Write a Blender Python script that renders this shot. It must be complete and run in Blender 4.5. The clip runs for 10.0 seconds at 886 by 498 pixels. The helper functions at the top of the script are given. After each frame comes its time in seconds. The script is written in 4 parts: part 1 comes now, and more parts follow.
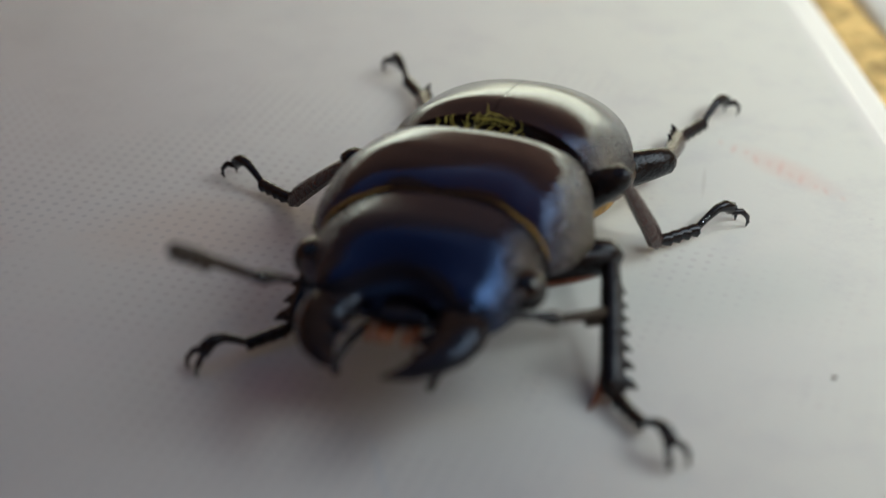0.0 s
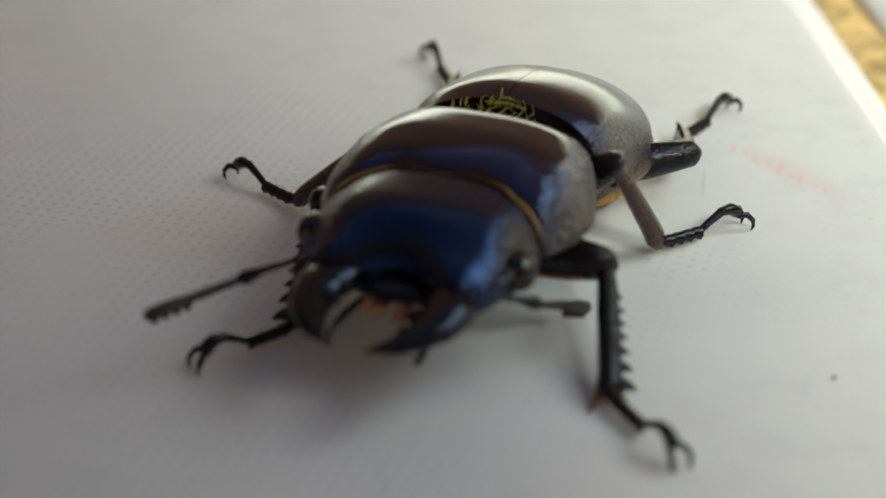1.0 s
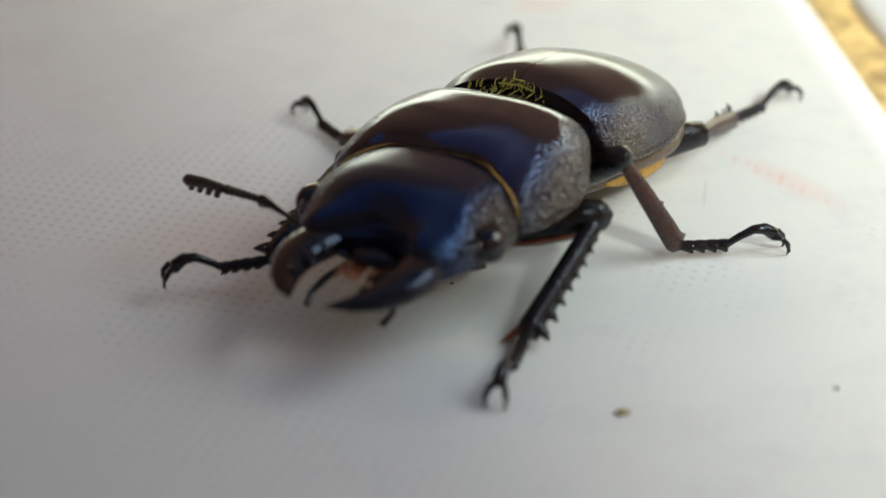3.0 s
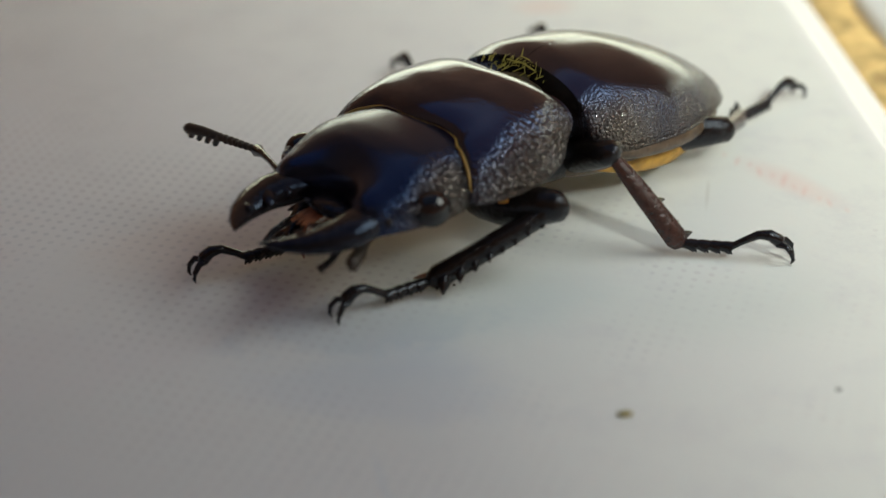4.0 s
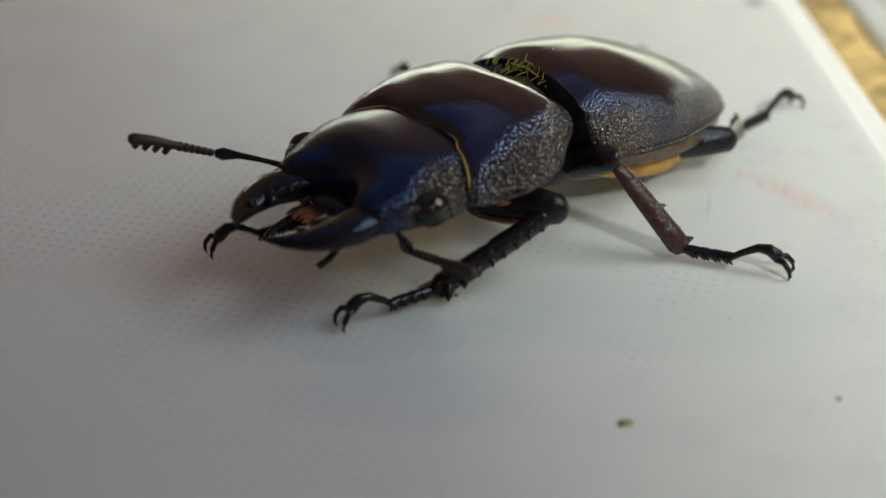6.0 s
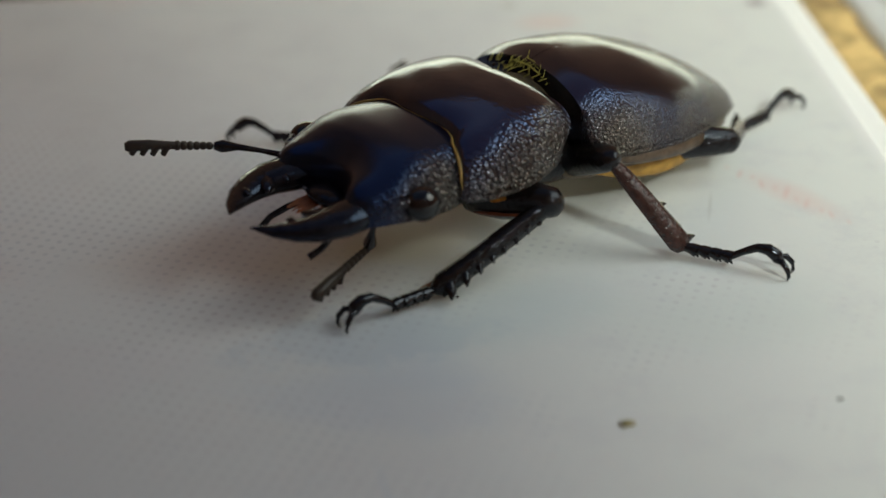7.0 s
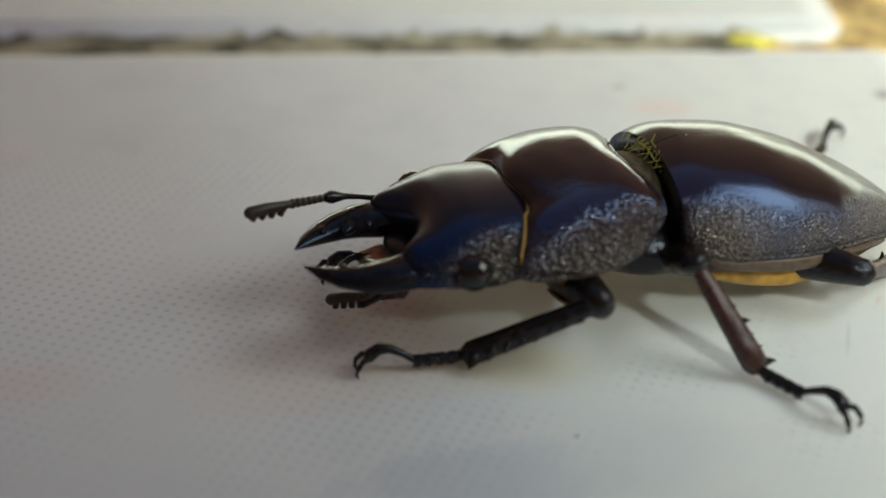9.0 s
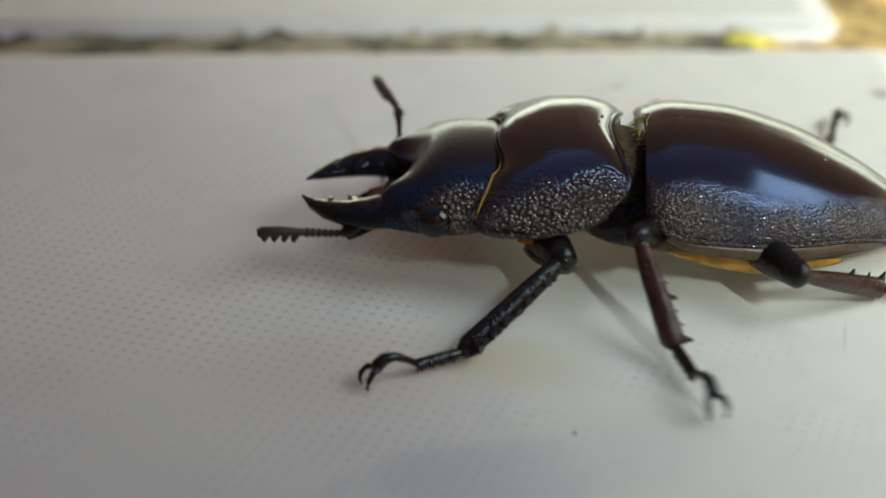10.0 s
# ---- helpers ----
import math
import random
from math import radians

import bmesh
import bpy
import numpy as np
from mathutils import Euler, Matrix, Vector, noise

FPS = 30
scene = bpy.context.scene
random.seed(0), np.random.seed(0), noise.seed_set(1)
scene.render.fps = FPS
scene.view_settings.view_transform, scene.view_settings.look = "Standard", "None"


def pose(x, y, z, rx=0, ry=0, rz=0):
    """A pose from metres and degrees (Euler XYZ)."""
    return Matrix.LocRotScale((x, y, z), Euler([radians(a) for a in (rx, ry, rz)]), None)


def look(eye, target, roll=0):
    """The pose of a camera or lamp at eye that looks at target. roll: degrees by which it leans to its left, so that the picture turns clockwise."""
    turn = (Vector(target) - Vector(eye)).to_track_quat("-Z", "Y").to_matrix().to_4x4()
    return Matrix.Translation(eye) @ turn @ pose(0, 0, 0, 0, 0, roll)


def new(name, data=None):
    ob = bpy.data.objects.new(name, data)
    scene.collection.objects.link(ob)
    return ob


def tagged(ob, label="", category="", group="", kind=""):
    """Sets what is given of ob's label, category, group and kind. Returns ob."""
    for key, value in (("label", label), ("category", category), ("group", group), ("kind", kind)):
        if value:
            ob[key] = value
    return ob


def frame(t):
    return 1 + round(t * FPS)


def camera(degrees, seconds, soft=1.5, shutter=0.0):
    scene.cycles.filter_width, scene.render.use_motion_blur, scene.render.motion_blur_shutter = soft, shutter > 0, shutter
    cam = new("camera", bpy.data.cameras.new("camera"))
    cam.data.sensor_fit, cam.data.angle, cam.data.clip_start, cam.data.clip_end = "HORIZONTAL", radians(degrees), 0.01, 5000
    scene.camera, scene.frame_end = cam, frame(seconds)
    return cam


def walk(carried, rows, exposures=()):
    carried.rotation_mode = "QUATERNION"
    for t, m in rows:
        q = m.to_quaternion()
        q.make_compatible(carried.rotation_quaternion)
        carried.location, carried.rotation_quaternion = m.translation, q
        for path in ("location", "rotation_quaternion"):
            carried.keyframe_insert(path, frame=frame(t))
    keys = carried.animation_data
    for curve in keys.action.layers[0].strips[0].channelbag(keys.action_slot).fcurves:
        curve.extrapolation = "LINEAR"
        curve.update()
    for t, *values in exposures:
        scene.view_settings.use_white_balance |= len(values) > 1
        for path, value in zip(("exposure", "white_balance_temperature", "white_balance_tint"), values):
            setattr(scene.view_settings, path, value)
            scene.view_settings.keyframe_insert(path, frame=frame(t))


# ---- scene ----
cam = camera(29.3, 10.0, soft=1.5, shutter=0.5)
cam.data.dof.use_dof = True
cam.data.dof.focus_distance = 0.113
cam.data.dof.aperture_fstop = 22.0

PATH = [
    (0.0, pose(-0.04122, -0.15091, 0.05508, 60.22, 0.57, -3.99)),
    (1.0, pose(-0.04121, -0.15087, 0.05513, 60.18, 0.59, -4.01)),
    (2.0, pose(-0.04109, -0.15088, 0.05520, 60.22, 0.88, -3.99)),
    (3.5, pose(-0.04090, -0.15090, 0.05525, 60.67, 1.05, -4.02)),
    (4.5, pose(-0.04077, -0.15115, 0.05516, 60.66, 1.21, -3.87)),
    (5.5, pose(-0.04069, -0.15158, 0.05496, 61.17, 1.16, -3.77)),
    (7.0, pose(-0.04052, -0.15177, 0.05497, 61.39, 1.45, -3.76)),
    (7.5, pose(-0.04045, -0.15191, 0.05500, 61.47, 1.44, -3.68)),
    (7.8, pose(-0.04065, -0.15316, 0.05606, 61.78, 1.54, -3.60)),
    (8.0, pose(-0.04225, -0.15011, 0.05634, 61.73, -0.16, -3.41)),
    (8.2, pose(-0.04266, -0.14527, 0.05543, 62.35, 0.04, -2.40)),
    (8.3, pose(-0.04362, -0.14360, 0.05674, 61.94, -0.10, -1.94)),
    (8.5, pose(-0.04411, -0.14140, 0.05662, 61.83, -0.10, -1.56)),
    (9.0, pose(-0.04471, -0.13995, 0.05721, 61.57, -0.10, -1.36)),
    (10.0, pose(-0.04469, -0.14060, 0.05756, 61.53, -0.07, -1.38)),
]
walk(cam, PATH, exposures=[(0.0, 1.00, 6080, 1), (0.5, 1.15, 6080, 1), (1.5, 1.13, 6230, -2), (2.0, 1.24, 6080, -2), (3.5, 1.48, 6130, 0), (4.0, 1.16, 6230, -1), (4.5, 0.62, 5830, -1), (5.0, 1.07, 5930, -1), (5.5, 1.05, 6080, -1), (7.5, 0.92, 6130, -3), (8.0, 0.92, 6130, -3), (8.5, 1.15, 6130, -3), (10.0, 1.23, 6130, -4)])

MM = 0.001

# ---- light: blue sky between unseen walls, long low window behind, front lamp, added fill ----
world = bpy.data.worlds.new("world")
world.use_nodes = True
sky = world.node_tree.nodes.new("ShaderNodeTexSky")
sky.sky_type, sky.sun_disc = "NISHITA", False
sky.sun_elevation, sky.sun_rotation = radians(50), radians(0)
sky.dust_density, sky.ozone_density = 1.0, 3.0
world.node_tree.links.new(sky.outputs[0], world.node_tree.nodes["Background"].inputs[0])
world.node_tree.nodes["Background"].inputs[1].default_value = 0.031
scene.world = world


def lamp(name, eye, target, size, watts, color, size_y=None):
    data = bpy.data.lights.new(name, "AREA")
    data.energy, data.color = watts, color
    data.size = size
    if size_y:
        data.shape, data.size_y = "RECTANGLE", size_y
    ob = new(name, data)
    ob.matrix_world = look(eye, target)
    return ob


lamp("lamp_front", (0.50, -1.45, 1.25), (-0.03, -0.05, 0), 0.20, 19.5, (1.0, 0.96, 0.89))
# Added near fill: brightens the right side and casts a second westward shadow
lamp("side_fill", (0.085, -0.073, 0.112), (0.0, -0.065, 0), 0.095, 0.060, (1.0, 0.97, 0.91))
# Unseen source behind, sized for the pale reflections on the beetle
lamp("window_light", (0.55, 0.985, 0.135), (0.55, 0.0, 0.125), 1.84, 2.0, (1.0, 0.88, 0.58), 0.19)


# ---- materials ----
def material(name, rough=0.5, metal=0.0, base=(0.5, 0.5, 0.5), coat=0.0):
    m = bpy.data.materials.new(name)
    m.use_nodes = True
    b = m.node_tree.nodes["Principled BSDF"]
    b.inputs["Base Color"].default_value = (*base, 1)
    b.inputs["Roughness"].default_value = rough
    b.inputs["Metallic"].default_value = metal
    b.inputs["Coat Weight"].default_value = coat
    b.inputs["Coat Roughness"].default_value = 0.1
    return m, m.node_tree.nodes, m.node_tree.links, b


def node(nodes, kind, **values):
    n = nodes.new(kind)
    for k, v in values.items():
        n.inputs[k.replace("_", " ")].default_value = v
    return n


def maths(nodes, links, op, a, b=None, c=None):
    n = nodes.new("ShaderNodeMath")
    n.operation = op
    for i, v in enumerate((a, b, c)):
        if v is None:
            continue
        if isinstance(v, (int, float)):
            n.inputs[i].default_value = v
        else:
            links.new(v, n.inputs[i])
    return n.outputs[0]


def ramp(nodes, links, value, lo, hi, smooth=True):
    n = nodes.new("ShaderNodeMapRange")
    n.interpolation_type = "SMOOTHSTEP" if smooth else "LINEAR"
    links.new(value, n.inputs["Value"])
    n.inputs["From Min"].default_value, n.inputs["From Max"].default_value = lo, hi
    return n.outputs["Result"]


def mixed(nodes, links, fac, a, b):
    n = nodes.new("ShaderNodeMix")
    n.data_type = "RGBA"
    if isinstance(fac, (int, float)):
        n.inputs["Factor"].default_value = fac
    else:
        links.new(fac, n.inputs["Factor"])
    for key, v in (("A", a), ("B", b)):
        sock = [s for s in n.inputs if s.name == key and s.type == "RGBA"][0]
        if isinstance(v, tuple):
            sock.default_value = (*v, 1)
        else:
            links.new(v, sock)
    return [s for s in n.outputs if s.type == "RGBA"][0]


def bumped(nodes, links, b, height, strength, distance):
    n = nodes.new("ShaderNodeBump")
    n.inputs["Distance"].default_value = distance
    if isinstance(strength, (int, float)):
        n.inputs["Strength"].default_value = strength
    else:
        links.new(strength, n.inputs["Strength"])
    links.new(height, n.inputs["Height"])
    links.new(n.outputs["Normal"], b.inputs["Normal"])


def chitin(name, base, rough, grain, lateral, side_rough, bend, relief, gloss):
    """Black beetle armour: smooth on top, beaded towards the sides. lateral: half-width in metres where the beads set
    in;
    bend: rows (x0, x1, shift), by which that half-width changes along the part;
    gloss: the colour of the sheen on top, a blue that stands in for reflected sky."""
    m, nodes, links, b = material(name, rough, 0.0, base)
    b.inputs["IOR"].default_value = 1.9

    co = nodes.new("ShaderNodeTexCoord")
    sep = nodes.new("ShaderNodeSeparateXYZ")
    links.new(co.outputs["Object"], sep.inputs[0])
    side = maths(nodes, links, "ABSOLUTE", sep.outputs["Y"])
    wob = node(nodes, "ShaderNodeTexNoise", Scale=420.0, Detail=3.0)
    links.new(co.outputs["Object"], wob.inputs["Vector"])
    side = maths(nodes, links, "MULTIPLY_ADD", wob.outputs["Fac"], 0.0016, side)
    for x0, x1, shift in bend:
        side = maths(nodes, links, "MULTIPLY_ADD", ramp(nodes, links, sep.outputs["X"], x0, x1, False), shift, side)
    mask = ramp(nodes, links, side, lateral - 0.0009, lateral + 0.0025)
    # rounded beads of uneven size
    warp = nodes.new("ShaderNodeVectorMath")
    warp.operation = "MULTIPLY_ADD"
    drift = node(nodes, "ShaderNodeTexNoise", Scale=grain * 0.35, Detail=1.0)
    links.new(co.outputs["Object"], drift.inputs["Vector"])
    links.new(drift.outputs["Color"], warp.inputs[0])
    warp.inputs[1].default_value = (0.00025, 0.00025, 0.00025)
    links.new(co.outputs["Object"], warp.inputs[2])
    beads = node(nodes, "ShaderNodeTexVoronoi", Scale=grain, Randomness=0.9)
    links.new(warp.outputs[0], beads.inputs["Vector"])
    dome = maths(nodes, links, "MULTIPLY", beads.outputs["Distance"], beads.outputs["Distance"])
    dome = maths(nodes, links, "MULTIPLY", dome, -1.6)
    # gloss drops between the beads, standing in for shade in the crevices
    dull = maths(nodes, links, "MULTIPLY", mask, ramp(nodes, links, beads.outputs["Distance"], 0.25, 0.55))
    fine = node(nodes, "ShaderNodeTexNoise", Scale=grain * 2.5, Detail=2.0)
    links.new(co.outputs["Object"], fine.inputs["Vector"])
    height = maths(nodes, links, "MULTIPLY_ADD", fine.outputs["Fac"], 0.12, dome)
    strength = maths(nodes, links, "MULTIPLY_ADD", mask, 0.97, 0.03)
    bumped(nodes, links, b, height, strength, relief)
    r = maths(nodes, links, "MULTIPLY_ADD", mask, side_rough - rough, rough)
    smear = node(nodes, "ShaderNodeTexNoise", Scale=260.0, Detail=4.0)
    links.new(co.outputs["Object"], smear.inputs["Vector"])
    r = maths(nodes, links, "MULTIPLY_ADD", smear.outputs["Fac"], 0.08, maths(nodes, links, "ADD", r, -0.04))
    r = maths(nodes, links, "MULTIPLY_ADD", dull, 0.32, r)
    links.new(r, b.inputs["Roughness"])
    links.new(maths(nodes, links, "MULTIPLY_ADD", dull, -0.60, maths(nodes, links, "MULTIPLY_ADD", mask, 0.60, 0.5)), b.inputs["Specular IOR Level"])
    # Specular tint paints in reflections: sky blue on top, warm white at the sides
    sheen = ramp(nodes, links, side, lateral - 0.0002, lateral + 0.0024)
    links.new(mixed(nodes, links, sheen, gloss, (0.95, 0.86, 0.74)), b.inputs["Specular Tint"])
    tint = mixed(nodes, links, mask, base, tuple(c * 0.7 for c in base))
    # a few pale grains of dust
    dust = node(nodes, "ShaderNodeTexVoronoi", Scale=620.0)
    links.new(co.outputs["Object"], dust.inputs["Vector"])
    pick = nodes.new("ShaderNodeSeparateColor")
    links.new(dust.outputs["Color"], pick.inputs[0])
    rare = maths(nodes, links, "GREATER_THAN", pick.outputs[0], 0.72)
    grain_dot = maths(nodes, links, "MULTIPLY", rare, maths(nodes, links, "LESS_THAN", dust.outputs["Distance"], 0.055))
    tint = mixed(nodes, links, grain_dot, tint, (0.42, 0.40, 0.36))
    links.new(tint, b.inputs["Base Color"])
    return m


def plain(name, base, rough, scale=900.0, vary=0.3, bump=0.15, distance=0.0002):
    m, nodes, links, b = material(name, rough, 0.0, base)
    co = nodes.new("ShaderNodeTexCoord")
    n = node(nodes, "ShaderNodeTexNoise", Scale=scale, Detail=4.0)
    links.new(co.outputs["Object"], n.inputs["Vector"])
    dark = tuple(c * (1 - vary) for c in base)
    lite = tuple(min(1, c * (1 + vary)) for c in base)
    links.new(mixed(nodes, links, ramp(nodes, links, n.outputs["Fac"], 0.3, 0.7), dark, lite), b.inputs["Base Color"])
    bumped(nodes, links, b, n.outputs["Fac"], bump, distance)
    return m


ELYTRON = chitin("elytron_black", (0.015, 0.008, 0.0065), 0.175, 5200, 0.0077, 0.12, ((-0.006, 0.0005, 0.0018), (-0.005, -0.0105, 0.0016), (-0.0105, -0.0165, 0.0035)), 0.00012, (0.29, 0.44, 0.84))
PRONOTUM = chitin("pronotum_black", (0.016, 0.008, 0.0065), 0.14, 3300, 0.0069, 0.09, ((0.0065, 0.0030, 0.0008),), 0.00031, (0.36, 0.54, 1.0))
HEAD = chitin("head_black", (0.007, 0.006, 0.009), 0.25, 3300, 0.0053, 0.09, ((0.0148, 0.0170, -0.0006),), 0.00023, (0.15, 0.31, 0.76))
LEG = plain("leg_black", (0.008, 0.006, 0.0055), 0.15, 2600, 0.4, 0.55, 0.0002)
TIBIA = plain("tibia_dark_brown", (0.036, 0.013, 0.010), 0.22, 3000, 0.3, 0.6, 0.0002)
MANDIBLE = plain("mandible_black", (0.010, 0.008, 0.009), 0.15, 1500, 0.3, 0.3)
TARSUS = plain("tarsus_black", (0.010, 0.008, 0.008), 0.17, 1800, 0.3, 0.3)
# bluish specular tint stands in for reflected sky
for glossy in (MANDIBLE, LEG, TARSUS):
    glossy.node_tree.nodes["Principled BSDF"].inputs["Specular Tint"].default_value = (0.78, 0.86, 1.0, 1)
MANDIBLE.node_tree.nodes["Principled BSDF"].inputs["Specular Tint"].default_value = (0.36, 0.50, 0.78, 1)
for dark in (LEG, TARSUS, MANDIBLE):
    dark.node_tree.nodes["Principled BSDF"].inputs["Specular IOR Level"].default_value = 0.38
HORN = plain("reddish_horn", (0.16, 0.040, 0.015), 0.35)
YELLOW = plain("yellow_membrane", (0.44, 0.25, 0.035), 0.55)
EDGE = plain("epipleuron_brown", (0.075, 0.050, 0.030), 0.35, 1600, 0.4, 0.3)
BRISTLE = plain("golden_bristle", (0.30, 0.26, 0.04), 0.7)
BRUSH = plain("rusty_brush", (0.24, 0.075, 0.022), 0.5)
FRINGE = plain("brown_gold_fringe", (0.34, 0.21, 0.05), 0.5)
ORANGE = plain("orange_hairs", (0.50, 0.22, 0.03), 0.6, 3000)
BELLY = plain("belly_brown", (0.085, 0.060, 0.034), 0.38)
BRONZE = plain("golden_brown_cuticle", (0.055, 0.041, 0.016), 0.8, 2500, 0.5, 0.6)
EYE = plain("eye_black", (0.006, 0.005, 0.006), 0.10, 900, 0.1, 0.0)
EYE.node_tree.nodes["Principled BSDF"].inputs["IOR"].default_value = 1.5
CLUB = plain("antenna_club_brown", (0.024, 0.016, 0.010), 0.5)


def tile_material():
    m, nodes, links, b = material("glazed_tile", 0.32, 0.0, (0.78, 0.78, 0.76))
    co = nodes.new("ShaderNodeNewGeometry")
    pos = co.outputs["Position"]
    sep = nodes.new("ShaderNodeSeparateXYZ")
    links.new(pos, sep.inputs[0])
    x, y = sep.outputs["X"], sep.outputs["Y"]
    big = node(nodes, "ShaderNodeTexNoise", Scale=38.0, Detail=4.0, Roughness=0.6)
    links.new(pos, big.inputs["Vector"])
    hue = node(nodes, "ShaderNodeTexNoise", Scale=22.0, Detail=2.0)
    links.new(pos, hue.inputs["Vector"])
    # faded print, with light painted in: cool white at left, warm at right
    color = mixed(nodes, links, ramp(nodes, links, maths(nodes, links, "MULTIPLY_ADD", hue.outputs["Fac"], 0.09, x), -0.030, 0.040), (0.725, 0.732, 0.765), (0.780, 0.800, 0.760))
    # screen of printed dots, half worn away
    k = 2 * math.pi / 0.00092
    ca, sa = math.cos(radians(-23.6)) * k, math.sin(radians(-23.6)) * k
    jit = node(nodes, "ShaderNodeTexNoise", Scale=900.0, Detail=1.0)
    links.new(pos, jit.inputs["Vector"])
    gx = maths(nodes, links, "ADD", maths(nodes, links, "MULTIPLY", x, ca), maths(nodes, links, "MULTIPLY", y, sa))
    gx = maths(nodes, links, "MULTIPLY_ADD", jit.outputs["Fac"], 1.6, gx)
    gy = maths(nodes, links, "SUBTRACT", maths(nodes, links, "MULTIPLY", y, ca), maths(nodes, links, "MULTIPLY", x, sa))
    dots = maths(nodes, links, "ADD", maths(nodes, links, "SINE", gx), maths(nodes, links, "SINE", gy))
    dots = maths(nodes, links, "MULTIPLY_ADD", jit.outputs["Fac"], 0.9, dots)
    dots = ramp(nodes, links, dots, 1.15, 2.1)
    worn = node(nodes, "ShaderNodeTexNoise", Scale=55.0, Detail=5.0, Roughness=0.65)
    links.new(pos, worn.inputs["Vector"])
    left = maths(nodes, links, "SUBTRACT", 1.0, ramp(nodes, links, x, -0.075, -0.015))
    keep = ramp(nodes, links, maths(nodes, links, "MULTIPLY_ADD", left, 0.16, worn.outputs["Fac"]), 0.50, 0.70)
    ink = mixed(nodes, links, ramp(nodes, links, big.outputs["Fac"], 0.40, 0.60), (0.60, 0.52, 0.53), (0.50, 0.54, 0.60))
    color = mixed(nodes, links, maths(nodes, links, "MULTIPLY", maths(nodes, links, "MULTIPLY", dots, keep), 0.42), color, ink)
    # soft pink and blue-grey clouds of the print
    pink = ramp(nodes, links, big.outputs["Fac"], 0.56, 0.72)
    color = mixed(nodes, links, maths(nodes, links, "MULTIPLY", pink, 0.28), color, (0.74, 0.60, 0.56))
    grey = ramp(nodes, links, worn.outputs["Fac"], 0.60, 0.78)
    color = mixed(nodes, links, maths(nodes, links, "MULTIPLY", grey, 0.45), color, (0.55, 0.60, 0.63))

    mott = node(nodes, "ShaderNodeTexNoise", Scale=170.0, Detail=6.0, Roughness=0.7)
    links.new(pos, mott.inputs["Vector"])
    color = mixed(nodes, links, maths(nodes, links, "MULTIPLY", ramp(nodes, links, mott.outputs["Fac"], 0.45, 0.70), 0.34), color, (0.60, 0.60, 0.64))

    rough_edge = maths(nodes, links, "MULTIPLY_ADD", mott.outputs["Fac"], 0.45, maths(nodes, links, "MULTIPLY", worn.outputs["Fac"], 0.55))

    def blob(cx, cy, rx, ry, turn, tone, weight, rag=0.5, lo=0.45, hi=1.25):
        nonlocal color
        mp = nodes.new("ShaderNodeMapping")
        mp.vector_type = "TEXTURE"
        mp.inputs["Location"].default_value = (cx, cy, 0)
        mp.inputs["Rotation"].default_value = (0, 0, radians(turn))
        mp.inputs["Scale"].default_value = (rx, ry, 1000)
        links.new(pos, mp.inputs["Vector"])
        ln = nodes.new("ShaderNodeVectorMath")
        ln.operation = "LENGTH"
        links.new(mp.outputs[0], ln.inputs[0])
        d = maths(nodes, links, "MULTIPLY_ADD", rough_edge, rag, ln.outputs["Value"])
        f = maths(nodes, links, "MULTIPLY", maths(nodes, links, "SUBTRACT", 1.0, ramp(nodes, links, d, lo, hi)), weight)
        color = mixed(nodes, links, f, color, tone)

    # painted shade: large dim patch over the tile's near left
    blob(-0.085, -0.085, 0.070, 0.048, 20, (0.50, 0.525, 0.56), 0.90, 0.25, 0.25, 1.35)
    # brownish patch: pink print with the head's shadow painted in
    blob(-0.0485, -0.0500, 0.0145, 0.0085, 6, (0.60, 0.48, 0.42), 0.42, 0.9, 0.7, 1.35)
    blob(-0.0380, -0.0500, 0.0080, 0.0050, 0, (0.64, 0.60, 0.44), 0.60, 0.8, 0.6, 1.25)
    blob(-0.0232, -0.0098, 0.0040, 0.0030, 0, (0.80, 0.64, 0.60), 0.55, 0.6)
    blob(-0.0098, -0.0461, 0.0022, 0.0072, 33, (0.78, 0.62, 0.58), 0.50, 0.7)
    for dx, dy, ln, wt in ((-3.6, 5.2, 0.8, 0.3), (-2.9, 4.0, 1.2, 0.5), (-2.1, 3.4, 0.7, 0.35), (-1.7, 2.2, 1.3, 0.5), (-0.9, 1.5, 0.9, 0.3), (-0.3, 0.6, 1.6, 0.55), (0.2, -0.4, 1.0, 0.3), (0.7, -1.2, 1.5, 0.5), (1.5, -2.3, 0.8, 0.35), (2.0, -3.0, 1.2, 0.5), (2.9, -4.2, 0.9, 0.35)):
        blob(-0.0101 + dx * MM, -0.0461 + dy * MM, 0.00058, 0.0015 * ln, -12 + 9 * math.sin(7 * dx), (0.74, 0.50, 0.46), wt * 0.95, 1.3)
    blob(-0.076, -0.018, 0.004, 0.006, 0, (0.76, 0.62, 0.60), 0.25, 0.8)
    blob(-0.068, -0.051, 0.008, 0.005, 0, (0.64, 0.50, 0.50), 0.35, 0.9)
    # blue-grey patches: shade and reflection painted onto the tile
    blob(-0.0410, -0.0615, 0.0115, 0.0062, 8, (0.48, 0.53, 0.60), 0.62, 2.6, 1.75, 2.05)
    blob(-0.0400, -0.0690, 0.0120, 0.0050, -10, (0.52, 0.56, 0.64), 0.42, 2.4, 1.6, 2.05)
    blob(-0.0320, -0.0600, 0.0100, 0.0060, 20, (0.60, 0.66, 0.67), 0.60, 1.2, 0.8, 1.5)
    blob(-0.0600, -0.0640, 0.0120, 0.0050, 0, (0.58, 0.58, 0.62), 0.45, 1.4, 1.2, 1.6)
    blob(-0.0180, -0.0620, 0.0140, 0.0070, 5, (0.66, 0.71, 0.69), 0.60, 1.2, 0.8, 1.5)
